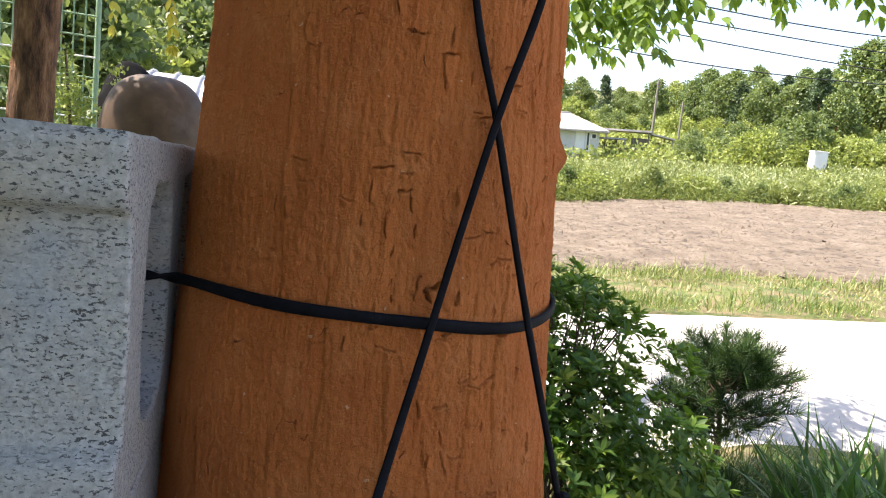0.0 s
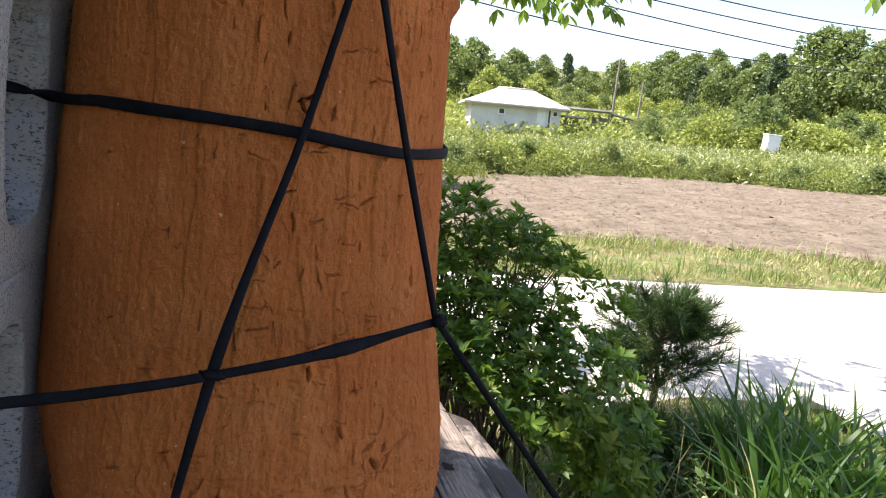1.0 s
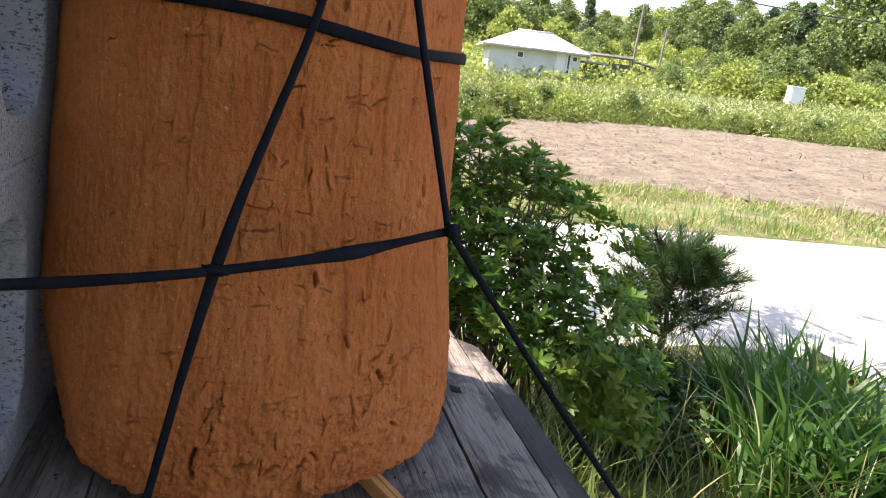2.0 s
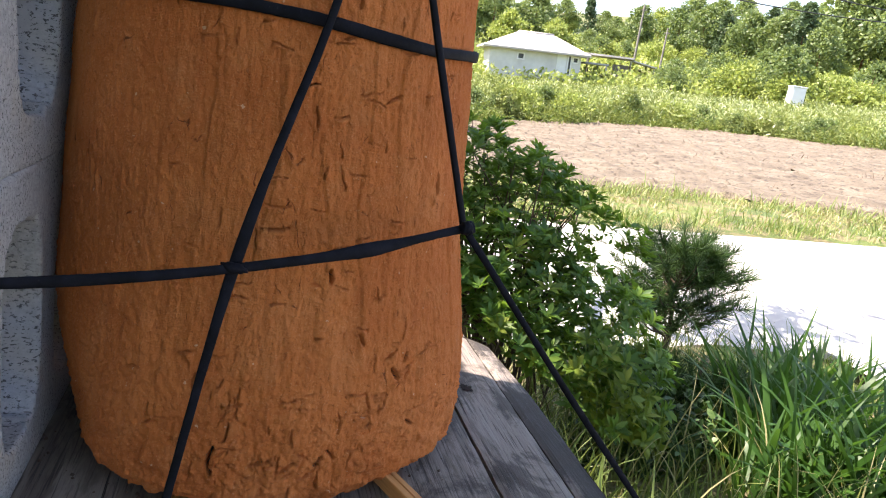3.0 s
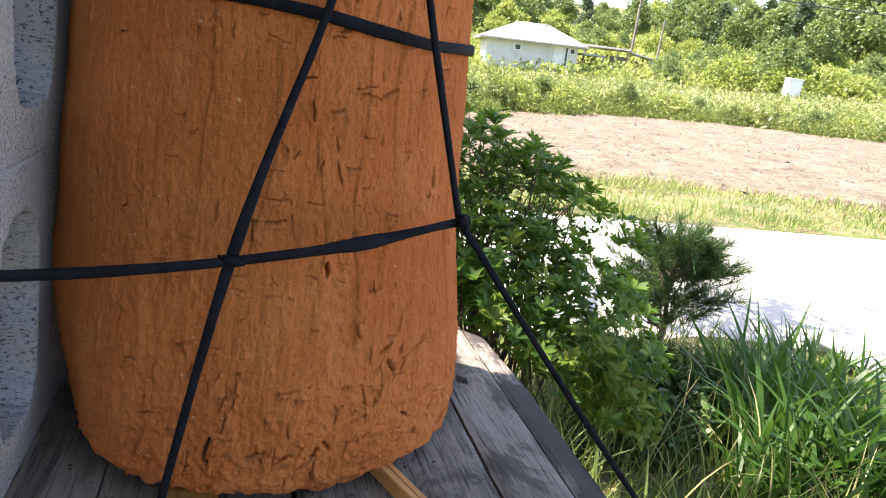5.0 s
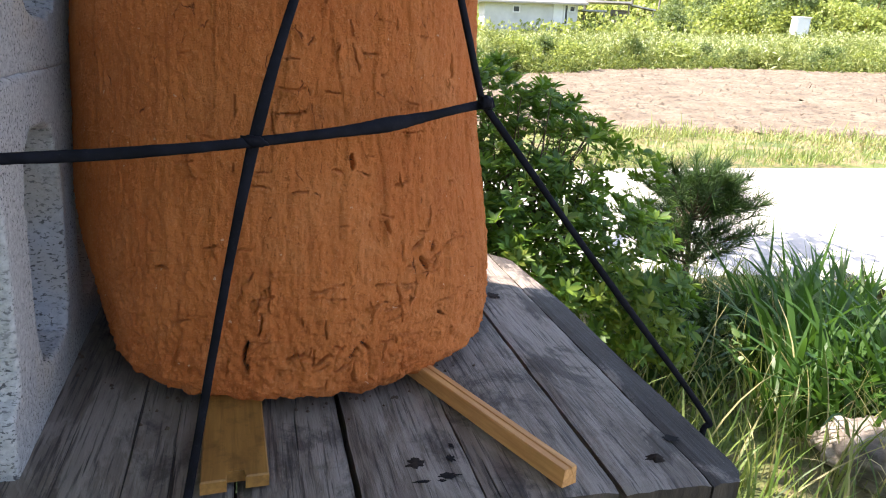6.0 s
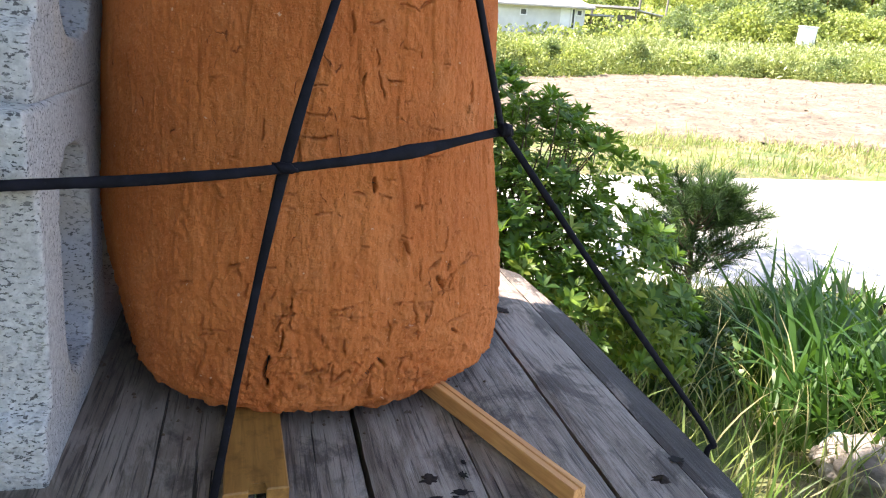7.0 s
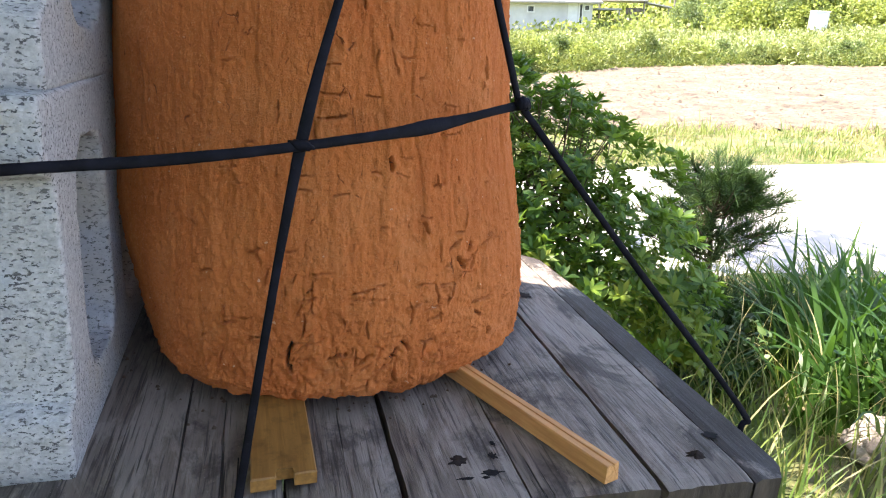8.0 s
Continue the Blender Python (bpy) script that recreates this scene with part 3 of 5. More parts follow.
def build_stick():
    a, b = Vector((0.601, 0.6835, 0)), Vector((0.525, 0.865, 0))
    d = b - a
    th = thing("wood_stick", "fresh sawn pine stick lying under the hive", "stick", at=(a.x, a.y, P + 0.0022))
    bm = bmesh.new()
    n = 12
    w, h = 0.0052, 0.0110
    sec = [(-w, 0), (w, 0), (w, h * 0.9), (w * 0.85, h), (w * 0.15, h), (w * 0.05, h * 0.93), (-w * 0.1, h * 0.93), (-w * 0.2, h), (-w * 0.9, h), (-w, h * 0.9)]
    rings = []
    for i in range(n):
        y = d.length * i / (n - 1)
        rings.append([bm.verts.new((sx + 0.0004 * noise.noise((k, y * 30, 1)) , y + (0.0012 * noise.noise((k * 2.3, 5, 1)) if i == 0 else 0), sz)) for k, (sx, sz) in enumerate(sec)])
    for r0, r1 in zip(rings, rings[1:]):
        for k in range(len(sec)):
            j = (k + 1) % len(sec)
            bm.faces.new((r0[k], r0[j], r1[j], r1[k]))
    bm.faces.new(rings[0])
    bm.faces.new(rings[-1][::-1])
    bmesh.ops.recalc_face_normals(bm, faces=bm.faces)
    part("stick_wood", bm, FRESH, th, smooth=False)
    th.rotation_euler = (0, 0, math.atan2(d.y, d.x) - math.pi / 2)


build_slat()
build_stick()

# ---- the clay hive ----
HX, HY = 0.46, 0.925
HZ = [0.752, 0.758, 0.768, 0.785, 0.82, 0.87, 0.95, 1.05, 1.12, 1.20, 1.28, 1.36, 1.44]
HR = [0.131, 0.1405, 0.1446, 0.1455, 0.1446, 0.1412, 0.1368, 0.1295, 0.1260, 0.1205, 0.1155, 0.113, 0.111]


def hive_cx(z):
    return HX - 0.005 * sstep(0.9, 1.15, np.asarray(z, float))


def hive_radius(z):
    return np.interp(z, HZ, HR)


def build_hive():
    th = thing("log_beehive", "tall round beehive coated in cracked orange clay plaster", "beehive", at=(HX, HY, P))
    front = np.linspace(-80, 98, 760)
    back = np.linspace(98, 280, 90)[1:-1]
    ang = np.radians(np.concatenate([front, back]))
    zs = np.concatenate([np.linspace(0.752, 1.29, 760), np.linspace(1.31, 1.44, 14)])
    ang = np.where(ang > np.pi, ang - 2 * np.pi, ang)
    A, Z = np.meshgrid(ang, zs, indexing="ij")
    R = hive_radius(Z)
    D = np.zeros_like(R)
    C = np.zeros_like(R)
    arc = A * 0.138
    # broad hand-smeared lumps, upright trowel marks, then crumbs
    flat = np.array([noise.fractal((a * 9, z * 7, 3.0), 1.0, 2.0, 3) for a, z in zip(arc.ravel(), Z.ravel())]).reshape(R.shape)
    streak = np.array([noise.fractal((a * 105, z * 13, 8.0), 0.8, 2.0, 4) for a, z in zip(arc.ravel(), Z.ravel())]).reshape(R.shape)
    crumb = np.array([noise.fractal((a * 240, z * 170, 1.0), 0.8, 2.0, 3) for a, z in zip(arc.ravel(), Z.ravel())]).reshape(R.shape)
    low = sstep(0.90, 0.77, Z)
    D += 0.0024 * flat + 0.0008 * streak + (0.0008 + 0.0006 * low) * crumb
    rag = np.array([noise.fractal((a * 75, z * 75, 12.0), 0.7, 2.0, 4) for a, z in zip(arc.ravel(), Z.ravel())]).reshape(R.shape)
    D += 0.0022 * rag * sstep(0.835, 0.765, Z)
    # loose flakes of plaster low down: plates with a sharp step at their rims
    plate = np.array([noise.voronoi((a * 46, z * 60, 2.0))[0] for a, z in zip(arc.ravel(), Z.ravel())])
    plate = (plate[:, 1] - plate[:, 0]).reshape(R.shape)
    tone = np.array([noise.cell((a * 46, z * 60, 2.0)) for a, z in zip(arc.ravel(), Z.ravel())]).reshape(R.shape)
    flaky = sstep(0.825, 0.79, Z) * sstep(-0.55, 0.0, A)
    D -= 0.0026 * flaky * sstep(0.07, 0.015, plate) * sstep(0.0, 0.35, rag + flat)
    D += 0.0008 * flaky * tone
    # trowel facets: upright panels meeting in faint ridges
    edges = np.radians(np.array([-78, -52, -33, -17, -4, 9, 20, 29, 38, 47, 57, 70, 88]))
    for e in edges:
        wob = 0.03 * np.sin(Z * 23 + e * 40) + 0.015 * np.sin(Z * 61 + e * 11)
        d = (A - e - wob) * 0.138
        on = sstep(-0.15, 0.3, np.sin(Z * 17 + e * 31) + 0.6 * np.sin(Z * 41 + e * 7))
        D -= 0.0006 * on * np.exp(-(d / 0.0011) ** 2)
        D += 0.0007 * on * np.tanh(d / 0.0015) * np.exp(-(d / 0.011) ** 2)
    r = random.Random(11)
    # short cracks, (angle, z, length, tilt from upright, depth, width)
    cracks = [(-10.5, 0.792, 0.017, 4, 0.007, 0.0012), (-10.0, 0.783, 0.006, -12, 0.006, 0.0014), (0, 0.790, 0.012, 75, 0.005, 0.0011), (6, 0.787, 0.013, 58, 0.004, 0.0009),
              (14, 0.788, 0.008, 40, 0.006, 0.0013), (16.5, 0.792, 0.009, -45, 0.005, 0.0011), (14, 0.776, 0.015, 3, 0.004, 0.0008), (11, 0.781, 0.014, 62, 0.003, 0.0009),
              (36, 0.849, 0.008, 20, 0.006, 0.0012), (33, 0.840, 0.011, -28, 0.006, 0.0014), (36.5, 0.838, 0.009, 25, 0.004, 0.0012), (31, 0.852, 0.012, 62, 0.004, 0.0011),
              (63, 0.812, 0.014, 8, 0.007, 0.0013), (39, 0.803, 0.008, -50, 0.006, 0.0012), (42, 0.812, 0.012, 80, 0.003, 0.0009), (12.5, 0.905, 0.010, 5, 0.006, 0.0012),
              (9, 0.899, 0.007, 85, 0.003, 0.0008), (-0.8, 0.931, 0.013, 88, 0.0035, 0.0009), (-1.5, 0.944, 0.016, 89, 0.002, 0.0007), (-31, 0.837, 0.011, 87, 0.004, 0.0008),
              (-25, 0.808, 0.010, 80, 0.004, 0.0007), (-27, 0.785, 0.012, 4, 0.003, 0.0008), (-8.4, 0.822, 0.014, 12, 0.002, 0.0007), (26, 1.009, 0.012, 70, 0.0035, 0.0008),
              (12, 0.996, 0.010, 84, 0.002, 0.0007), (45, 0.96, 0.016, 3, 0.004, 0.0010), (22, 0.865, 0.009, -35, 0.004, 0.0009), (20, 1.162, 0.012, 85, 0.0035, 0.0008),
              (-1, 1.118, 0.010, 84, 0.002, 0.0007), (33, 1.10, 0.012, 4, 0.003, 0.0009), (7.5, 1.064, 0.010, 70, 0.004, 0.0009), (7, 1.060, 0.008, -20, 0.005, 0.0010), (9, 1.066, 0.007, 30, 0.004, 0.0010)]
    for _ in range(300):
        lowish = r.random() < 0.4
        z = r.uniform(0.757, 0.86) if lowish else r.uniform(0.86, 1.28)
        up = r.random() < (0.30 if z < 0.9 else 0.45)
        cracks.append((r.triangular(-60, 88, 28), z, r.uniform(0.004, 0.016), r.gauss(0, 6) if up else r.gauss(88, 6), r.uniform(0.0022, 0.0044) * (1 if z < 0.9 else 0.85), r.uniform(0.00036, 0.00052)))
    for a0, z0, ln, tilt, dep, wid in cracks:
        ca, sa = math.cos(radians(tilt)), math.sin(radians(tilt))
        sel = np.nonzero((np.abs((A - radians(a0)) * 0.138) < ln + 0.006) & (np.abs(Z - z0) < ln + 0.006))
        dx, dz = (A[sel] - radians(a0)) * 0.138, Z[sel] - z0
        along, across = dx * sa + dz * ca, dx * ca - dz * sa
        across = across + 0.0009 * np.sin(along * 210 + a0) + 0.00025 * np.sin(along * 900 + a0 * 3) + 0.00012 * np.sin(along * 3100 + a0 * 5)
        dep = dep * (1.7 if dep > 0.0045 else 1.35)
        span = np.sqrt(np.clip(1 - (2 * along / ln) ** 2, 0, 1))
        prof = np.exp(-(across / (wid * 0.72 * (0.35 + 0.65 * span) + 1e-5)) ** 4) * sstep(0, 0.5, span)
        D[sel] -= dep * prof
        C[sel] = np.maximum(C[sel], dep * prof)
        D[sel] += 0.0011 * np.exp(-((across - wid * 2.6) / 0.0022) ** 2) * sstep(ln / 2, ln / 2 - 0.004, np.abs(along))
    # one lump that bulges at the side, and the ragged foot
    D += 0.006 * np.exp(-(((A - radians(72)) * 0.138) / 0.012) ** 2 - ((Z - 1.145) / 0.009) ** 2)
    D -= 0.020 * sstep(radians(-32), radians(-72), A) * sstep(0.88, 0.755, Z)
    D += 0.007 * sstep(radians(28), radians(58), A) * sstep(0.93, 0.81, Z)
    D += 0.0065 * sstep(radians(-48), radians(-12), A) * sstep(0.92, 0.80, Z)
    foot = np.array([noise.fractal((a * 60, 0.0, 5.0), 0.8, 2.0, 4) for a in ang * 0.138])
    lift = np.clip((0.766 - Z) / 0.014, 0, 1)
    Zf = Z + lift * (0.0060 * foot[:, None] + 0.0035 + 0.004 * sstep(0.45, 0.9, A))
    D += lift * 0.0030 * foot[:, None]
    RR = R + D
    V = np.stack([RR * np.sin(A) + hive_cx(Z) - HX, -RR * np.cos(A), Zf - P], -1)
    n, k = V.shape[:2]
    inner = np.stack([0.6 * RR[:, 0] * np.sin(ang), -0.6 * RR[:, 0] * np.cos(ang), np.full(n, 0.012)], -1)
    cap = np.stack([0.02 * np.sin(ang), -0.02 * np.cos(ang), np.full(n, 1.447 - P)], -1)
    V = np.concatenate([inner[:, None], V, cap[:, None]], 1)
    me = raw_mesh("clay_body", V.reshape(-1, 3), grid_faces(n, k + 2, True))
    # faces deep in a crack take the dark material, painting in their shade
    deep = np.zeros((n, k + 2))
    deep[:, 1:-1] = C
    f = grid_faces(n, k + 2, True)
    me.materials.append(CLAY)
    me.materials.append(ENDGRAIN_CRACK_SHADE)
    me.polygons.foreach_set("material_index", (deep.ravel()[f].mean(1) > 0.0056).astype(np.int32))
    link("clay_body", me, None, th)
    # log wall inside the clay that stands on the boards
    bm = bmesh.new()
    bmesh.ops.create_cone(bm, cap_ends=True, segments=40, radius1=0.092, radius2=0.092, depth=0.05, matrix=Matrix.Translation((0.0, 0.01, 0.0275)))
    part("log_foot", bm, ENDGRAIN_CRACK_SHADE, th, "dark log end inside the clay")
    # unseen clay-coloured filler, added to keep light out of the gap by the blocks
    bm = bmesh.new()
    box(bm, 0.329 - HX, 0.396 - HX, 0.985 - HY, 1.105 - HY, 0.0008, 0.36, 0.006)
    for v in bm.verts:
        v.co += 0.002 * noise.noise_vector(v.co * 40)
        v.co.z = max(v.co.z, 0.0008)
    part("gap_light_block", bm, CLAY, th)


build_hive()


# ---- concrete blocks ----
def build_block(label, m, group, seed, taper=0.0):
    """Hollow block lying on its side: y 0..0.39 away from the end face, z 0..0.19 up, x 0..-0.19."""
    r = random.Random(seed)
    H, L, W = 0.188, 0.39, 0.19
    out = []
    def line(x0, y0, x1, y1, n):
        for i in range(n):
            out.append((x0 + (x1 - x0) * i / n, y0 + (y1 - y0) * i / n))
    line(0, 0, L, 0, 30)
    line(L, 0, L, H, 14)
    line(L, H, 0, H, 30)
    line(0, H, 0, H - 0.029, 5)
    line(0, H - 0.029, 0.014, H - 0.036, 3)
    line(0.014, H - 0.036, 0.017, H / 2, 8)
    line(0.017, H / 2, 0.014, 0.036, 8)
    line(0.014, 0.036, 0, 0.029, 3)
    line(0, 0.029, 0, 0, 5)
    out = [(x, y * (1 - taper * x / L)) for x, y in out]
    cu = bpy.data.curves.new("concrete_block", "CURVE")
    cu.dimensions, cu.fill_mode = "2D", "BOTH"
    loops = [out]
    for k in range(3):
        c, hw, hh = 0.087 + 0.110 * k, 0.040, 0.070
        pts = []
        for i in range(72):
            a = 2 * math.pi * i / 72
            ex = 0.52
            x = hw * math.copysign(abs(math.cos(a)) ** ex, math.cos(a))
            y = hh * math.copysign(abs(math.sin(a)) ** 0.62, math.sin(a))
            j = 1 + r.gauss(0, 0.012) + 0.06 * noise.noise((math.cos(a) * 3.1 + seed, math.sin(a) * 5.3, k * 7.0)) + 0.03 * noise.noise((math.cos(a) * 9 + seed, math.sin(a) * 14, k * 3.0))
            pts.append((c + x * j, H / 2 + y * j))
        loops.append(pts)
    for pts in loops:
        sp = cu.splines.new("POLY")
        sp.points.add(len(pts) - 1)
        for q, (x, y) in zip(sp.points, pts):
            q.co = (x + r.gauss(0, 0.0004), y + r.gauss(0, 0.0004), 0, 1)
        sp.use_cyclic_u = True
    cu.extrude, cu.bevel_depth, cu.bevel_resolution = W / 2 - 0.003, 0.003, 2
    tmp = bpy.data.objects.new("tmp", cu)
    me = bpy.data.meshes.new_from_object(tmp)
    bpy.data.objects.remove(tmp)
    bpy.data.curves.remove(cu)
    me.materials.clear()
    bw = bmesh.new()
    bw.from_mesh(me)
    bmesh.ops.remove_doubles(bw, verts=bw.verts, dist=2e-5)
    bmesh.ops.recalc_face_normals(bw, faces=bw.faces)
    bw.to_mesh(me)
    bw.free()
    # lay the outline in y-z, width along -x
    me.transform(Matrix(((0, 0, 1, -W / 2), (1, 0, 0, 0), (0, 1, 0, 0), (0, 0, 0, 1))))
    me.name = "concrete_block"
    ob = link("concrete_block", me, CONCRETE)
    ob.matrix_basis = m
    return tagged(ob, label, "concrete block", group)


build_block("grey hollow concrete block on its side, standing on the boards", pose(0.324, 0.733, P + 0.001, 0, 0, 0.6), "stacked blocks", 3)
build_block("grey hollow concrete block stacked on another block", pose(0.3210, 0.758, P + 0.1936, 0, 0, -1.0), "stacked blocks", 5, 0.13)

def build_crumbs():
    n = 70
    a = np.radians(rng.uniform(-70, 95, n))
    r = 0.139 + np.abs(rng.normal(0, 0.012, n))
    p = np.stack([HX + r * np.sin(a), HY - r * np.cos(a), np.full(n, P + 0.0004)], 1)
    lump = (np.array([(-0.5, -0.5, 0), (0.5, -0.4, 0), (0.4, 0.5, 0), (-0.5, 0.4, 0), (0.3, 0, 0.6), (-0.2, 0.1, 0.7)]), np.array([(0, 1, 4), (0, 4, 5), (1, 2, 4), (2, 5, 4), (2, 3, 5), (3, 0, 5)]))
    me = scatter("clay_crumbs", lump, p, unit(n) * (1, 1, 0), np.tile((0, 0, 1.0), (n, 1)), rng.uniform(0.0008, 0.0026, n))
    tagged(link("clay_crumbs", me, TWIG), "fallen clay crumbs on the boards round the hive", "crumbs", kind="stuff")


build_crumbs()

# ---- rubber straps ----
def lump(parent, name, p, size, turn, label):
    bm = bmesh.new()
    bmesh.ops.create_icosphere(bm, subdivisions=3, radius=1.0)
    for v in bm.verts:
        c = v.co.copy()
        k = 1 + 0.18 * noise.noise(c * 2.5) + 0.10 * math.sin(c.x * 9 + c.z * 5)
        v.co = Vector((c.x * size[0], c.y * size[1], c.z * size[2])) * k
    ob = part(name, bm, RUBBER, parent, label)
    ob.matrix_basis = pose(*p, 0, turn, 0)


def strap_between(name, label, pts, n, width, thick, out=None, wide=()):
    p = curve_pts(pts, n)
    c = np.array([HX, HY])
    nn = np.zeros_like(p)
    nn[:, :2] = p[:, :2] - c
    if out is not None:
        nn[:] = out
    w = np.full(n, width) * (1 + 0.05 * np.sin(np.linspace(0, 25, n)))
    t = np.full(n, thick)
    for at, amount, spread in wide:
        g = np.exp(-((np.linspace(0, 1, n) - at) / spread) ** 2)
        w, t = w * (1 + amount * g), t * (1 + 0.6 * amount * g)
    me = strip_mesh(name, p, nn, w, t, 0.02)
    return tagged(link(name, me, RUBBER), label, "strap", "rubber straps")


band = []
for deg, z in ((-82, 1.0445), (-63.6, 1.0445), (-45, 1.047), (-28, 1.047), (-12, 1.047), (5, 1.0455), (22, 1.042), (38, 1.040), (55, 1.041), (75, 1.042), (100, 1.046), (130, 1.05)):
    a, r = radians(deg), float(hive_radius(z)) + 0.0030
    band.append((float(hive_cx(z)) + r * math.sin(a), HY - r * math.cos(a), z))
band = [(0.27, 0.84, 1.052), (0.318, 0.868, 1.046)] + band[1:]
strap_between("rubber_strap", "black rubber strap drawn round the hive from a block", band, 160, 0.0068, 0.0028)
strap_between("rubber_strap", "black rubber strap slanting down across the hive front",
              [(0.575, 0.835, 1.42), (0.543, 0.822, 1.32), (0.5165, 0.801, 1.223), (0.499, 0.7955, 1.16), (0.473, 0.7835, 1.047), (0.4365, 0.735, 0.924), (0.4055, 0.700, 0.754), (0.402, 0.672, 0.735), (0.400, 0.668, 0.68)], 150, 0.0043, 0.0022, (0.1, -1, 0.25), [(0.62, 0.35, 0.03)])
strap_between("rubber_strap", "black rubber strap running down beside the hive to the boards",
              [(0.448, 0.806, 1.36), (0.483, 0.8035, 1.218), (0.501, 0.8010, 1.16), (0.530, 0.797, 1.059), (0.565, 0.789, 0.943)], 90, 0.0042, 0.0024, (0.35, -1, 0.1))
strap_between("rubber_strap", "black rubber strap stretched from the knot over the platform edge",
              [(0.565, 0.789, 0.943), (0.645, 0.770, 0.848), (0.7285, 0.7495, 0.7515), (0.7315, 0.7475, 0.735), (0.7275, 0.745, 0.68)], 80, 0.0040, 0.0024, (-0.2, -1, 0.5))
level = strap_between("rubber_strap", "black rubber strap stretched level in front of hive and blocks",
              [(0.572, 0.790, 0.9425), (0.555, 0.784, 0.9395), (0.50, 0.758, 0.930), (0.4345, 0.730, 0.9235), (0.375, 0.712, 0.919), (0.316, 0.697, 0.9165), (0.20, 0.675, 0.908), (0.06, 0.66, 0.905)], 150, 0.0050, 0.0026, (0.1, -1, 0.3), [(0.03, 0.7, 0.03), (0.27, 0.55, 0.04)])
lump(level, "knot", (0.566, 0.7855, 0.9425), (0.0044, 0.0036, 0.0042), 25, "tight rubber knot")
lump(level, "wrap", (0.4360, 0.7300, 0.9240), (0.0065, 0.0026, 0.0027), 8, "twisted rubber wrap")


# ---- plants near the platform ----
EYE0 = np.array([0.393, 0.434, 1.142])


def far_at(az, r):
    """A place on the ground at an azimuth (degrees from +y towards +x) and distance from the first eye."""
    a = radians(az)
    x, y = EYE0[0] + r * math.sin(a), EYE0[1] + r * math.cos(a)
    return np.array([x, y, float(ground(x, y))])


def build_shrub():
    base = np.array([1.10, 1.92, float(ground(1.10, 1.92))])
    th = thing("azalea_shrub", "dense leafy green shrub beside the platform", "shrub", at=tuple(base))
    crowns = {"old": [[], [], [], []], "young": [[], [], [], []]}
    stems = 0

    def tip_at(az, el, r):
        a = radians(az)
        return np.array([0.436 + r * math.sin(a), 0.395 + r * math.cos(a), 1.031 + r * math.tan(radians(el))])

    def spray(tip, foot, kind, many):
        """A twig that ends in a whorl of leaves, with a few more below it."""
        nonlocal stems
        sag = np.array([rng.normal(0, 0.03), rng.normal(0, 0.03), 0.05])
        line = curve_pts([foot - base, foot * 0.45 + tip * 0.55 + sag - base, tip - base], 10)
        if stems < 80:
            link("stem", tube_mesh("stem", line, np.linspace(0.0042, 0.0013, 10), 5), TWIG, th)
            stems += 1
        ax = line[-1] - line[-3]
        ax = ax / np.linalg.norm(ax) + np.array([0, 0, 0.35])
        ax /= np.linalg.norm(ax)
        e1 = np.cross(ax, (0.3, 0.9, 0.1))
        e1 /= np.linalg.norm(e1)
        e2 = np.cross(ax, e1)
        pl, di, up, sz = crowns[kind]
        for j in range(many):
            ring = j < many * 0.62
            a = 2.399 * j + rng.normal(0, 0.25)
            out = e1 * math.cos(a) + e2 * math.sin(a)
            p = line[-1] if ring else line[-1] - (line[-1] - line[-4]) * rng.random() * 1.1
            pl.append(p + rng.normal(0, 0.002, 3))
            di.append(out * rng.uniform(0.6, 1.0) + ax * (rng.uniform(0.25, 0.8) if ring else rng.uniform(0.1, 0.5)))
            up.append(ax + rng.normal(0, 0.25, 3))
            L = rng.uniform(0.023, 0.038) * (1.0 if ring else 0.85)
            sz.append((L * 0.66, L, L))

    # tall mass behind, its top falling away from the hive
    for _ in range(430):
        az = rng.uniform(12.5, 28.5)
        top = float(np.interp(az, [12, 17, 19.8, 21.5, 22.6, 25.3, 27.5, 29], [-3.3, -3.7, -3.9, -5.9, -5.2, -6.9, -8.0, -9.6])) + rng.normal(0, 0.45)
        r = rng.uniform(1.58, 2.05)
        el = top - 7.5 * rng.random() ** 1.3
        if 21 < az < 28.5 and -11.6 < el < -9.3 and rng.random() < 0.75:
            continue
        spray(tip_at(az, el, r), np.array([1.06 + rng.normal(0, 0.09), 1.95 + rng.normal(0, 0.08), base[2]]), "old", int(rng.integers(11, 20)))
    # a loose branch reaching over the lane
    for _ in range(34):
        az = rng.uniform(27.0, 33.2)
        spray(tip_at(az, -8.6 - 0.15 * (az - 27) - 2.6 * rng.random(), rng.uniform(1.66, 1.84)), np.array([1.14, 1.86, base[2] + 0.1]), "old", int(rng.integers(8, 13)))
    # lower mass in front
    for _ in range(560):
        az = rng.uniform(13, 37.2)
        top = float(np.interp(az, [12, 20, 26, 31, 34, 36, 37.4], [-7.5, -10.0, -11.8, -12.4, -13.8, -17.5, -21.5])) + rng.normal(0, 0.6)
        low = float(np.interp(az, [12, 20, 25, 31, 37], [-19, -18.5, -21, -25, -26]))
        u = rng.random() ** 0.85
        el = top + (low - top) * u
        r = rng.uniform(1.42, 1.80) - 0.10 * u
        kind = "young" if rng.random() < (0.10 + 0.55 * float(sstep(27, 33, az)) * float(sstep(0.25, 0.6, u))) else "old"
        tip = tip_at(az, el, r)
        tip[2] = max(tip[2], float(ground(tip[0], tip[1])) + 0.03)
        foot = np.array([tip[0] * 0.4 + 0.66 + rng.normal(0, 0.05), tip[1] * 0.4 + 1.12 + rng.normal(0, 0.05), 0.0])
        foot[2] = float(ground(foot[0], foot[1]))
        spray(tip, foot, kind, int(rng.integers(12, 22)))
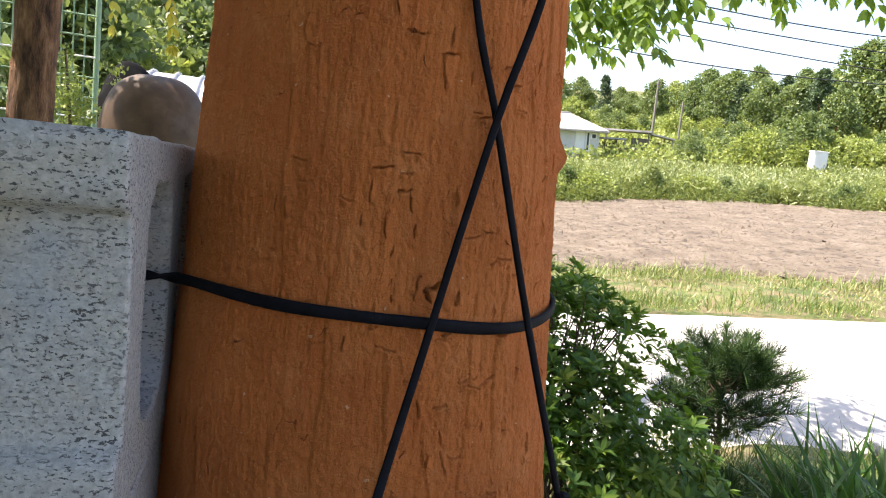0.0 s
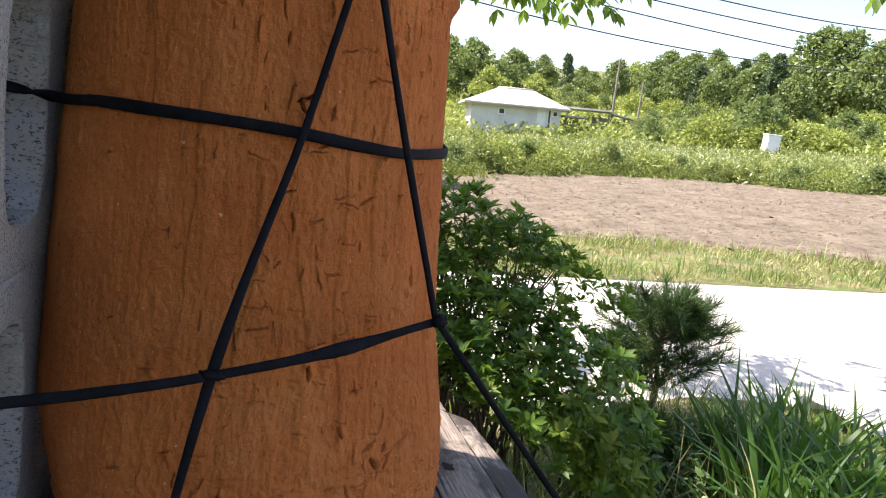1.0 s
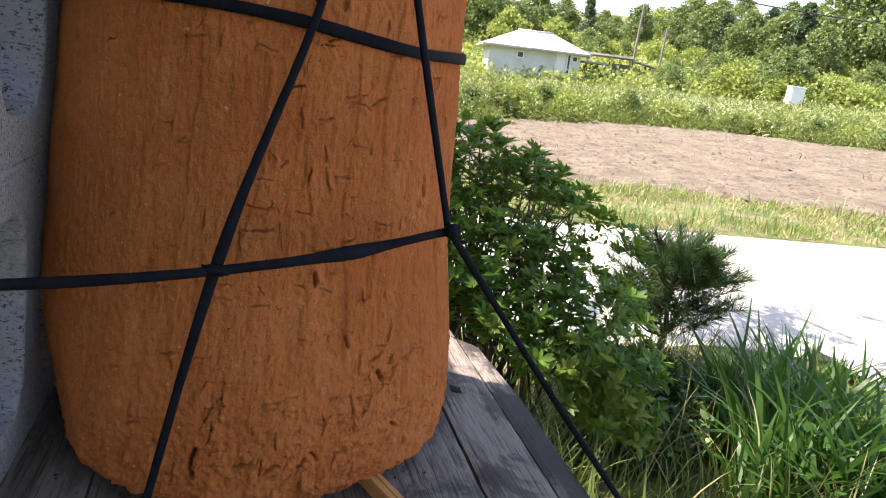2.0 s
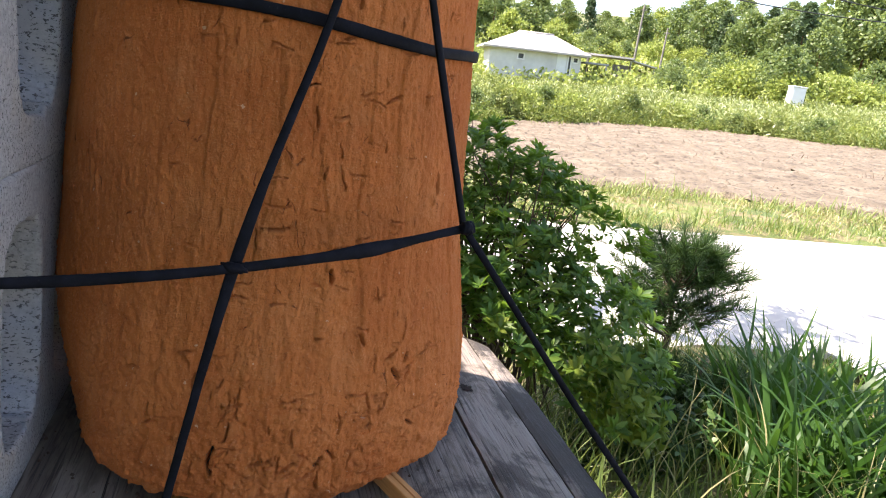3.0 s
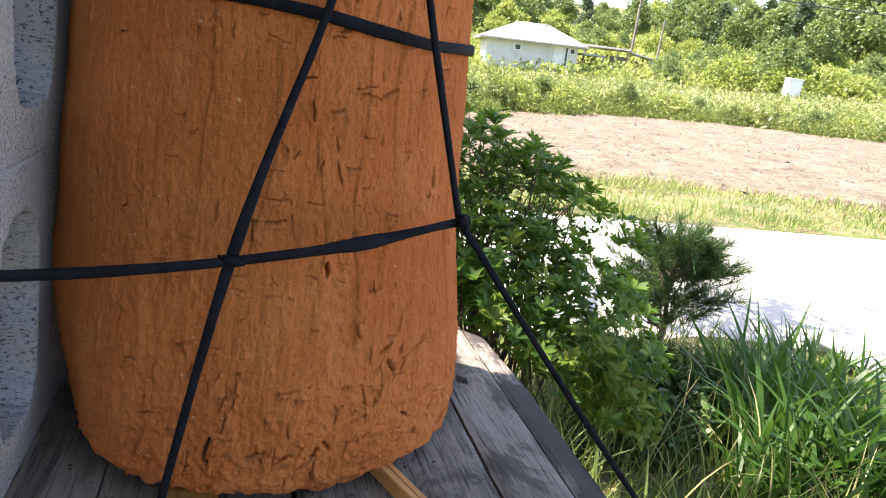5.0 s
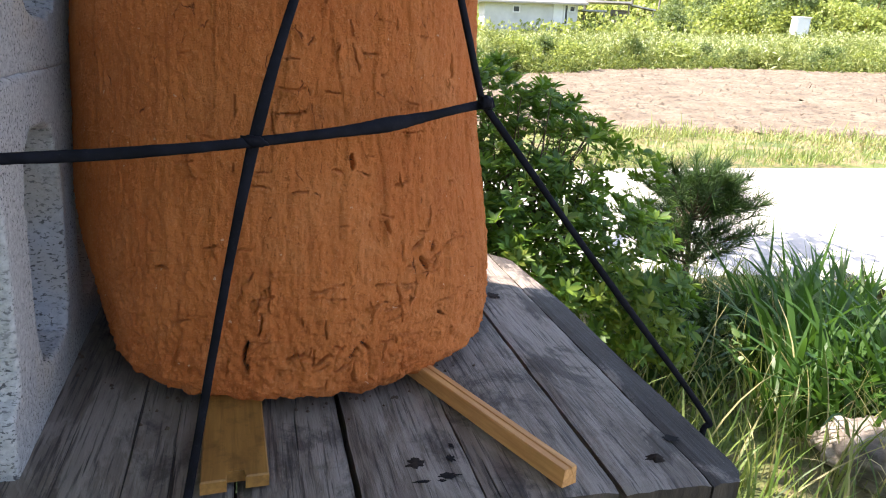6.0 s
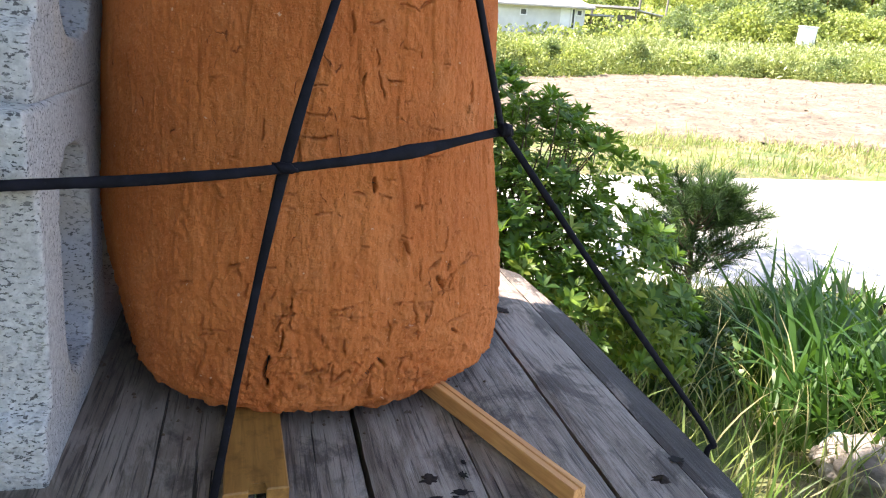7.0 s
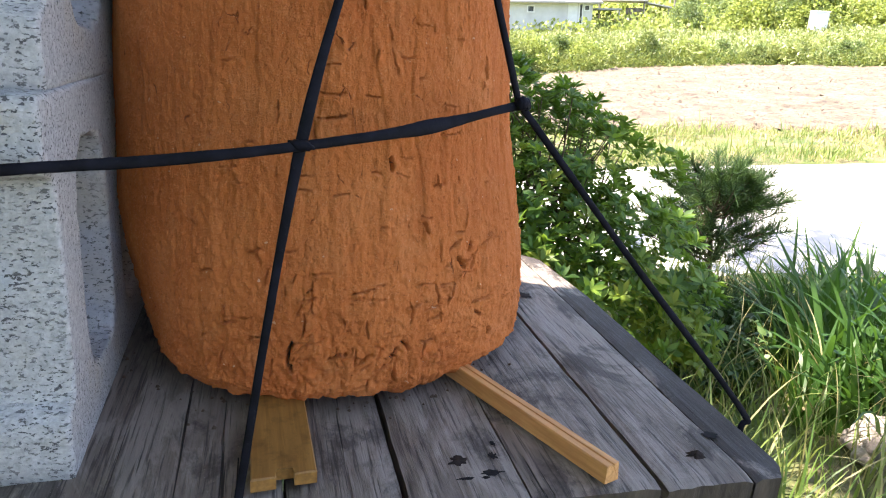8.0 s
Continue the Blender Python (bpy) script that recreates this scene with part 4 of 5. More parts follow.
    for kind, mat, lab in (("old", L_SHRUB, "small pointed green leaves in whorls"), ("young", L_FRESHSHRUB, "young yellow-green leaves")):
        pl, di, up, sz = (np.array(q, float) for q in crowns[kind])
        tagged(link("foliage", scatter("foliage", LEAF, pl, di, up, sz), mat, th), lab, kind="stuff")


def build_pine(x, y, top, width, tufts, lowest, label):
    z = float(ground(x, y)) - 0.02
    th = thing("pine_sapling", label, "sapling", at=(x, y, z))
    H = top - z
    link("trunk", tube_mesh("trunk", curve_pts([(0, 0, 0), (0.010, 0.0, H * 0.3), (-0.006, 0.005, H * 0.6), (0.0, 0, H * 0.96)], 14), np.linspace(0.014, 0.003, 14), 8, 0.05), TWIG, th)
    pl, di = [], []
    for i in range(tufts):
        h = rng.uniform(lowest, 0.97) if i % 3 else rng.uniform(0.62, 0.97)
        a = rng.uniform(0, 2 * np.pi)
        reach = 0.5 * width * (1.12 - 0.9 * abs(h - 0.70) / 0.45) * rng.uniform(0.35, 1.0) * (1 + 0.18 * math.sin(a * 2 + 1))
        reach = max(reach, 0.25 * width * rng.random())
        p0 = np.array([0, 0, H * h - 0.10])
        p1 = np.array([reach * math.cos(a), reach * math.sin(a), H * h + rng.uniform(-0.04, 0.03)])
        line = curve_pts([p0, (p0 + p1) / 2 + np.array([0, 0, -0.02]), p1], 7)
        if i < 60:
            link("branch", tube_mesh("branch", line, np.linspace(0.0048, 0.0018, 7), 5), TWIG, th)
        ax = (line[-1] - line[-3]) / np.linalg.norm(line[-1] - line[-3]) + np.array([0, 0, 0.3])
        for j in range(100):
            u = rng.random() ** 0.45
            pl.append(line[2] + (line[-1] - line[2]) * u)
            di.append(ax * 0.8 + unit(1, 0.2)[0])
    n = len(pl)
    L = rng.uniform(0.040, 0.070, n)
    me = scatter("needles", NEEDLE, np.array(pl), np.array(di), unit(n), np.stack([np.full(n, 0.0024), L, L], 1))
    tagged(link("needles", me, L_PINE, th), "fine dark green needles", kind="stuff")


def blade_mesh(name, n, spread, length, width, lean, bend, roots=None):
    """n arched blades from a root area."""
    seg = 7
    a = rng.uniform(0, 2 * np.pi, n)
    if roots is None:
        rr = spread * np.sqrt(rng.random(n))
        b = rng.uniform(0, 2 * np.pi, n)
        roots = np.stack([rr * np.cos(b), rr * np.sin(b), np.zeros(n)], 1)
    L = rng.uniform(*length, n)
    w = rng.uniform(*width, n)
    le = np.abs(rng.normal(lean[0], lean[1], n))
    be = rng.uniform(*bend, n)
    out = np.stack([np.cos(a), np.sin(a), np.zeros(n)], 1)
    tw = a + np.pi / 2 + rng.normal(0, 0.7, n)
    side = np.stack([np.cos(tw), np.sin(tw), np.zeros(n)], 1)
    V = []
    p = roots.copy()
    for k in range(seg):
        t = k / (seg - 1)
        ww = w * (1 - t ** 2.2) * (0.75 + 0.5 * t) * 0.5 + 0.0002
        V.append(np.stack([p - side * ww[:, None], p + side * ww[:, None]], 1))
        ang = le + be * t ** 1.5
        step = L / (seg - 1)
        p = p + (out * np.sin(ang)[:, None] + np.array([0, 0, 1]) * np.cos(ang)[:, None]) * step[:, None]
    V = np.concatenate(V, 1)
    f = np.array([(2 * k, 2 * k + 1, 2 * k + 3, 2 * k + 2) for k in range(seg - 1)])
    F = f[None] + (np.arange(n) * seg * 2)[:, None, None]
    return raw_mesh(name, V.reshape(-1, 3), F.reshape(-1, 4))


def build_iris():
    th = thing("iris_clump", "clump of long sword-shaped green iris leaves", "plant", "iris clumps by the lane")
    for _ in range(60):
        link("leaf", blade_mesh("leaf", 1, 0.11, (0.26, 0.46), (0.014, 0.025), (0.30, 0.20), (0.25, 1.7)), L_IRIS, th)
    spots = [(46.0, 2.00, 0.88), (47.4, 1.80, 0.95), (49.5, 1.64, 0.92), (52.5, 1.85, 0.98), (48.0, 2.10, 1.0), (53, 1.50, 0.82), (56.5, 1.70, 0.95), (51, 2.15, 0.98), (45.2, 1.82, 0.62), (48.6, 1.50, 0.66), (46.3, 2.25, 0.98), (44.6, 2.3, 0.75)]
    for i, (az, r, s) in enumerate(spots):
        p = far_at(az, r)
        m = pose(p[0], p[1], p[2] - 0.01, 0, 0, i * 67)
        if i == 0:
            th.matrix_basis, th.scale = m, (s, s, s)
        else:
            c = copy_thing(th, m)
            c.scale = (s, s, s)


def build_grass():
    def roots_in(n, x0, x1, y0, y1, keep=None):
        p = np.stack([rng.uniform(x0, x1, n), rng.uniform(y0, y1, n)], 1)
        if keep is not None:
            p = p[keep(p[:, 0], p[:, 1])]
        return np.column_stack([p, ground(p[:, 0], p[:, 1]) - 0.005])
    off = lambda x, y: ~((x < 0.735) & (y > 0.64) & (y < 1.2)) & (y < road_near(x) - 0.05 + 0.12 * np.sin(x * 7))
    r = roots_in(5200, 0.5, 2.6, 0.45, 2.9, off)
    tagged(link("grass", blade_mesh("grass", len(r), 0, (0.08, 0.22), (0.0025, 0.006), (0.25, 0.2), (0.1, 1.3), r), L_GRASS), "uncut green grass round the platform", "grass", kind="stuff")
    r = roots_in(900, 0.55, 2.2, 0.6, 2.6, off)
    tagged(link("dry_grass", blade_mesh("dry_grass", len(r), 0, (0.12, 0.30), (0.002, 0.004), (0.3, 0.25), (0.2, 1.6), r), L_DRY), "dry straw-coloured grass among the green", "grass", kind="stuff")
    # tall tufts close to the platform's corner
    c = np.concatenate([rng.normal(0, 1, (420, 2)) * (0.14, 0.16) + (0.95, 0.90), rng.uniform(0, 1, (520, 2)) * (0.34, 0.85) + (0.75, 0.62)])
    c = c[(c[:, 0] > 0.745)]
    r = np.column_stack([c, ground(c[:, 0], c[:, 1]) - 0.005])
    tagged(link("tall_grass", blade_mesh("tall_grass", len(r), 0, (0.13, 0.28), (0.003, 0.0065), (0.2, 0.15), (0.2, 1.1), r), L_GRASS), "tall grass tufts against the platform edge", "grass", kind="stuff")
    # left bank under the trees
    r = roots_in(6500, -4.2, 0.3, 2.4, 8.5)
    tagged(link("bank_grass", blade_mesh("bank_grass", len(r), 0, (0.25, 0.7), (0.006, 0.014), (0.25, 0.2), (0.1, 1.0), r), L_GRASS), "long sunlit grass under the trees", "grass", kind="stuff")
    # verge between lane and field
    n = 15000
    x = rng.uniform(0.8, 14, n) ** 1.0
    t = rng.random(n)
    y0, y1 = road_near(x) + 2.42, field_near(x) + 0.12
    y = y0 + (y1 - y0) * t
    keep = (y1 > y0) & (np.array([noise.noise((a * 1.6, b * 1.6, 2)) + 0.5 * noise.noise((a * 5, b * 5, 4)) for a, b in zip(x, y)]) > -0.12)
    p = np.column_stack([x, y, ground(x, y)])[keep]
    gr = rng.random(len(p)) < 0.42
    for nm, sel, mat, lab in (("verge_grass", gr, L_WEED, "green verge grass between lane and field"), ("verge_straw", ~gr, L_DRY, "pale dry verge grass between lane and field")):
        tagged(link(nm, blade_mesh(nm, int(sel.sum()), 0, (0.02, 0.09), (0.006, 0.016), (0.5, 0.35), (0.1, 1.6), p[sel]), mat), lab, "grass", kind="stuff")
    # clods and stubble on the field
    n = 2200
    x = rng.uniform(1.5, 15, n)
    y = field_near(x) + rng.random(n) * np.maximum(field_far(x) - field_near(x), 0.1)
    p = np.column_stack([x, y, ground(x, y) + 0.03])
    me = scatter("clods", (np.array([(-0.5, -0.5, 0), (0.5, -0.4, 0), (0.4, 0.5, 0), (-0.5, 0.4, 0), (0, 0, 0.55)]), np.array([(0, 1, 4, 4), (1, 2, 4, 4), (2, 3, 4, 4), (3, 0, 4, 4)])[:, :3]), p, unit(n) * (1, 1, 0.1), np.tile((0, 0, 1.0), (n, 1)), rng.uniform(0.02, 0.05, n) * rng.choice([1, 1, 1, 2.6], n))
    tagged(link("clods", me, SOIL), "dry soil clods on the tilled field", "soil", kind="stuff")


def build_stone(x, y, size, seed, label):
    z = float(ground(x, y))
    bm = bmesh.new()
    bmesh.ops.create_icosphere(bm, subdivisions=5, radius=1.0)
    for v in bm.verts:
        c = v.co.copy()
        d = 1 + 0.22 * noise.fractal(c * 1.3 + Vector((seed, 0, 0)), 1.0, 2.0, 4) + 0.10 * noise.noise(c * 4 + Vector((seed, 3, 0)))
        v.co = Vector((c.x * size[0], c.y * size[1], max(c.z, -0.6) * size[2])) * d
    ob = part("boulder", bm, STONE, None)
    ob.location = (x, y, z + size[2] * 0.35)
    ob.rotation_euler = (0.1, 0.05, seed)
    return tagged(ob, label, "stone")


def build_round_weed():
    p = far_at(51.5, 1.52)
    th = thing("round_leaf_weed", "low weed with small round dark leaves", "plant", at=tuple(p))
    n = 46
    a = rng.uniform(0, 2 * np.pi, n)
    r = 0.13 * np.sqrt(rng.random(n))
    tips = np.stack([r * np.cos(a), r * np.sin(a), 0.10 + 0.13 * rng.random(n)], 1)
    for q in tips[:24]:
        link("stalk", tube_mesh("stalk", curve_pts([(q[0] * 0.2, q[1] * 0.2, 0), (q[0] * 0.6, q[1] * 0.6, q[2] * 0.7), q], 6), np.full(6, 0.0012), 5), L_IRIS, th)
    k = 10
    disc = np.array([(0.5 * math.sin(2 * math.pi * i / k), 0.5 - 0.5 * math.cos(2 * math.pi * i / k), 0.05 * math.cos(4 * math.pi * i / k)) for i in range(k)] )
    fc = np.array([(0, 1, 2, 9), (9, 2, 3, 8), (8, 3, 4, 7), (7, 4, 5, 6)])
    me = scatter("leaves", (disc, fc), tips, unit(n) * (1, 1, 0.3), np.tile((0, 0, 1.0), (n, 1)) + rng.normal(0, 0.4, (n, 3)), rng.uniform(0.016, 0.028, n))
    tagged(link("leaves", me, L_IRIS, th), kind="stuff")


def build_undergrowth():
    pl = []
    for _ in range(3600):
        az, d = radians(rng.uniform(30, 41)), rng.uniform(1.5, 2.4)
        x, y = 0.44 + d * math.sin(az), 0.40 + d * math.cos(az)
        pl.append((x, y, float(ground(x, y)) + rng.uniform(0.0, 0.20) * (0.6 + 0.5 * math.sin(x * 9))))
    n = len(pl)
    me = scatter("undergrowth", LEAF, np.array(pl), unit(n, 0.4), unit(n, 0.8), rng.uniform(0.015, 0.030, n))
    tagged(link("undergrowth", me, L_PINE), "low dark green undergrowth round the sapling", "undergrowth", kind="stuff")


build_shrub()
build_undergrowth()
build_pine(1.97, 2.53, 0.60, 0.60, 165, 0.42, "small bushy pine sapling with dark green needles")
build_pine(1.72, 1.98, 0.34, 0.56, 170, 0.08, "low dark pine sapling in the shade of the shrub")
build_iris()
build_grass()
build_stone(1.54, 1.23, (0.12, 0.10, 0.07), 2.0, "rough pale boulder lying in the grass")
build_round_weed()


# ---- the tree that shades the hive ----
def compound_leaf(pl, di, up, sz, p0, d, length, pairs, leaflet):
    d = d / np.linalg.norm(d)
    side = np.cross(d, (0, 0, 1.0))
    side /= np.linalg.norm(side) + 1e-9
    for k in range(pairs):
        t = (k + 1) / pairs
        q = p0 + d * length * t + np.array([0, 0, -0.28 * length * t * t])
        for s in (-1, 1):
            pl.append(q)
            di.append(side * s * 0.75 + d * 0.45 + np.array([0, 0, -0.55]) + rng.normal(0, 0.15, 3))
            up.append((0, 0, 1) + rng.normal(0, 0.3, 3))
            L = leaflet * rng.uniform(0.75, 1.15)
            sz.append((L * 0.85, L, L))
    pl.append(p0 + d * length + np.array([0, 0, -0.28 * length]))
    di.append(d + np.array([0, 0, -0.8]))
    up.append((0, 0, 1))
    sz.append((leaflet * 0.8, leaflet, leaflet))


def build_shade_tree():
    base = far_at(-18.3, 3.05)
    th = thing("ash_tree", "rough-barked ash tree with low hanging leafy branches", "tree", at=tuple(base))
    zs = np.linspace(-0.1, 3.6, 40)
    link("trunk", tube_mesh("trunk", [(0.02 * math.sin(z * 1.4) + 0.035 * z, 0, z) for z in zs], [0.082 - 0.009 * z + 0.03 * math.exp(-(z + 0.1) * 5) for z in zs], 28, 0.03), BARK, th)
    fork = np.array([0.12, 0, 3.0])
    lims = [((1.2, -0.9, 3.5), (2.3, -0.8, 2.7), (2.9, -0.7, 2.05)), ((0.6, -1.2, 3.6), (0.4, -2.6, 3.7), (0.2, -4.4, 3.4)), ((-0.8, -0.8, 3.7), (-1.8, -1.8, 3.8), (-2.6, -2.8, 3.6)),
            ((-0.6, -2.0, 3.8), (-1.2, -3.4, 3.7), (-1.8, -4.8, 3.4)), ((0.2, 0.8, 3.8), (0.5, 1.4, 4.2), (0.6, 2.0, 4.4)), ((1.3, -0.4, 3.4), (2.6, -0.2, 2.95), (3.6, -0.1, 2.35)),
            ((0.25, -0.5, 2.9), (0.32, -0.7, 2.55), (0.36, -0.85, 2.1)), ((0.05, -0.4, 2.9), (0.02, -0.6, 2.5), (0.04, -0.75, 2.12))]
    for l in lims:
        link("limb", tube_mesh("limb", curve_pts([fork, *l], 16), np.linspace(0.04, 0.006, 16), 8, 0.04), BARK, th)
    pl, di, up, sz = [], [], [], []
    # crown over the hive
    n = 0
    # plank end that gets a sun patch through an opening left in the crown
    gap = np.array([0.700, 1.095, P])
    while n < 1150:
        p = np.array([rng.uniform(-4.2, 0.75), rng.uniform(-2.0, 3.3), rng.uniform(2.55, 3.7)])
        hole = noise.noise((p[0] * 1.1, p[1] * 1.1, 3.3)) > 0.60
        v = p - gap
        miss = np.linalg.norm(v - (v @ np.array(to_sun)) * np.array(to_sun))
        if hole or miss < 0.30 or (p[1] > 1.95 and p[0] > -0.75):
            continue
        d = unit(1, -0.2)[0]
        compound_leaf(pl, di, up, sz, p - base, d, 0.36, 6, 0.165)
        n += 1
    # added leaves, out of view, set along the sun's path to shade the hive
    for _ in range(240):
        q = np.array([rng.uniform(0.0, 0.75), rng.uniform(0.62, 0.98), rng.uniform(0.75, 1.4)])
        z = rng.uniform(2.55, 3.7)
        p = q + np.array(to_sun) * (z - q[2]) / to_sun.z + rng.normal(0, 0.06, 3)
        v = p - gap
        if np.linalg.norm(v - (v @ np.array(to_sun)) * np.array(to_sun)) > 0.26:
            compound_leaf(pl, di, up, sz, p - base, unit(1, -0.2)[0], 0.34, 6, 0.165)
    # unseen leaves added on the sun's path to keep the saplings in shade
    for _ in range(46):
        q = np.array([rng.uniform(1.50, 1.90), rng.uniform(1.70, 2.15), 0.2])
        p = q + np.array(to_sun) * (rng.uniform(2.5, 3.5) - q[2]) / to_sun.z
        compound_leaf(pl, di, up, sz, p - base, unit(1, -0.2)[0], 0.34, 6, 0.165)
    # added to block light: unseen lower skirt of the crown, far side above jar
    for _ in range(430):
        p = np.array([rng.uniform(-3.6, -1.0), rng.uniform(-2.6, 0.5), rng.uniform(0.5, 2.6)])
        compound_leaf(pl, di, up, sz, p - base, unit(1, -0.2)[0], 0.36, 6, 0.165)
    for _ in range(230):
        p = np.array([rng.uniform(-3.6, -0.9), rng.uniform(3.2, 6.0), rng.uniform(2.6, 3.6)])
        compound_leaf(pl, di, up, sz, p - base, unit(1, -0.2)[0], 0.34, 6, 0.14)
    # hanging sprays towards the lane
    for _ in range(85):
        az, el = rng.uniform(16, 27.2), rng.uniform(11.4, 17)
        if az > 24 and el < 12:
            continue
        r = rng.uniform(2.7, 3.3)
        p = EYE0 + r * np.array([math.sin(radians(az)), math.cos(radians(az)), math.tan(radians(el))])
        compound_leaf(pl, di, up, sz, p - base, np.array([rng.uniform(-0.2, 0.9), rng.uniform(-0.5, 0.5), rng.uniform(-0.5, 0.0)]), rng.uniform(0.18, 0.28), 5, 0.072)
    p = EYE0 + 3.0 * np.array([math.sin(radians(25.4)), math.cos(radians(25.4)), math.tan(radians(10.4))])
    compound_leaf(pl, di, up, sz, p - base, np.array([1.0, 0.1, -0.12]), 0.2, 5, 0.07)
    for _ in range(46):
        az = rng.uniform(26, 47)
        el = rng.uniform(14.6, 18)
        r = rng.uniform(2.7, 3.3)
        p = EYE0 + r * np.array([math.sin(radians(az)), math.cos(radians(az)), math.tan(radians(el))])
        compound_leaf(pl, di, up, sz, p - base, np.array([rng.uniform(0.0, 0.9), rng.uniform(-0.4, 0.4), rng.uniform(-0.5, -0.1)]), rng.uniform(0.14, 0.22), 5, 0.064)
    pl, di, up, sz = np.array(pl), np.array(di, float), np.array(up, float), np.array(sz)
    mid = pl + base + 0.5 * di / np.linalg.norm(di, axis=1, keepdims=True) * sz[:, 1:2]
    ray = np.array(to_sun)
    # leaves cleared along two sun rays, opening sun patches on plank and grass
    open_sky = np.ones(len(pl), bool)
    for spot, wide in ((gap, 0.135), (np.array([0.98, 1.22, 0.45]), 0.12)):
        w = mid - spot
        w = w - (w @ ray)[:, None] * ray
        open_sky &= np.linalg.norm(w, axis=1) > wide
    me = scatter("crown", LEAF, pl[open_sky], di[open_sky], up[open_sky], sz[open_sky])
    tagged(link("crown", me, L_TREE, th), kind="stuff")
    pl, di, up, sz = [], [], [], []
    for az, el, ln in ((-12.9, 8.6, 0.10), (-9.0, 9.0, 0.14), (-8.8, 8.4, 0.12)):
        p = EYE0 + 2.5 * np.array([math.sin(radians(az)), math.cos(radians(az)), math.tan(radians(el))])
        compound_leaf(pl, di, up, sz, p - base, np.array([0.1, 0.1, -1.0]), ln, 4, 0.042)
    me = scatter("yellow_spray", LEAF, np.array(pl), np.array(di, float), np.array(up, float), np.array(sz))
    tagged(link("yellow_spray", me, L_YELLOW, th), "yellowing sunlit leaflets", kind="stuff")


build_shade_tree()


# ---- things on the left, behind the blocks ----
def build_jar():
    p = far_at(-9.4, 4.3)
    th = thing("earthenware_jar", "large upturned brown glazed earthenware jar on the grass", "jar", at=tuple(p))
    top = 1.142 + 4.3 * math.tan(radians(2.6)) - p[2]
    bm = bmesh.new()
    prof = [(0.20, 0.0), (0.225, 0.02), (0.22, 0.05), (0.26, 0.25 * top), (0.292, 0.5 * top), (0.297, 0.66 * top), (0.28, 0.78 * top), (0.245, 0.88 * top), (0.19, 0.95 * top), (0.11, 0.99 * top), (0.0, top)]
    pts = curve_pts([(a, 0, b) for a, b in prof], 60)
    n = 48
    rings = [[bm.verts.new((max(q[0], 0.001) * math.cos(2 * math.pi * k / n), max(q[0], 0.001) * math.sin(2 * math.pi * k / n), q[2])) for k in range(n)] for q in pts]
    for a, b in zip(rings, rings[1:]):
        for k in range(n):
            bm.faces.new((a[k], a[(k + 1) % n], b[(k + 1) % n], b[k]))
    part("jar_body", bm, JAR, th)


def build_fence():
    a, b = far_at(-27, 6.2), far_at(-13.5, 6.0)
    th = thing("mesh_fence", "green welded wire mesh fence panel with white rails", "fence", at=tuple(a))
    d = b - a
    d[2] = 0
    L = np.linalg.norm(d)
    e = d / L
    z1 = 1.142 + 6.0 * math.tan(radians(7.4)) - a[2]
    n = int(L / 0.075)
    for i in range(n + 1):
        q = e * L * i / n
        link("upright_wire", tube_mesh("upright_wire", [q, q + np.array([0, 0, z1])], [0.0055, 0.0055], 6), GREENWIRE, th)
    for j in range(13):
        z = z1 * (0.02 + 0.98 * j / 12)
        link("cross_wire", tube_mesh("cross_wire", [np.array([0, 0, z]), e * L + np.array([0, 0, z])], [0.0065, 0.0065], 6), WHITE if j % 3 == 0 else GREENWIRE, th)
    for i in (0, 1):
        q = e * L * i
        link("post", tube_mesh("post", [q + np.array([0, 0.03, -0.1]), q + np.array([0, 0.03, z1 + 0.03])], [0.02, 0.02], 10), GREENWIRE, th)


def build_sapling(az, r, h, w, label):
    p = far_at(az, r)
    th = thing("young_tree", label, "tree", at=tuple(p))
    link("trunk", tube_mesh("trunk", curve_pts([(0, 0, -0.05), (0.03, 0, h * 0.5), (-0.02, 0, h)], 10), np.linspace(0.022, 0.006, 10), 8, 0.05), TWIG, th)
    n = 1500
    c = rng.normal(0, 1, (22, 3)) * (w * 0.42, w * 0.42, h * 0.16) + (0, 0, h * 0.78)
    pl = c[rng.integers(0, 22, n)] + rng.normal(0, w * 0.16, (n, 3))
    me = scatter("foliage", LEAF, pl, unit(n, -0.2), unit(n, 0.8), rng.uniform(0.022, 0.042, n))
    tagged(link("foliage", me, L_FARLIGHT, th), kind="stuff")


def build_greenhouse():
    p = far_at(-7.2, 12)
    th = thing("vinyl_greenhouse", "white vinyl tunnel greenhouse behind the trees", "greenhouse", at=tuple(p))
    n, R, L = 24, 1.75, 5.0
    ang = np.linspace(0, np.pi, n)
    xs = np.linspace(-L * 0.17, L * 0.83, 15)
    A, X = np.meshgrid(ang, xs, indexing="ij")
    link("vinyl_skin", raw_mesh("vinyl_skin", np.stack([X, R * np.cos(A), 1.15 * R * np.sin(A)], -1).reshape(-1, 3), grid_faces(n, 15)), WHITE, th)
    for x in xs:
        link("hoop", tube_mesh("hoop", [(x, (R + 0.02) * math.cos(a), 1.15 * (R + 0.02) * math.sin(a)) for a in ang], np.full(n, 0.025), 6), METAL, th)


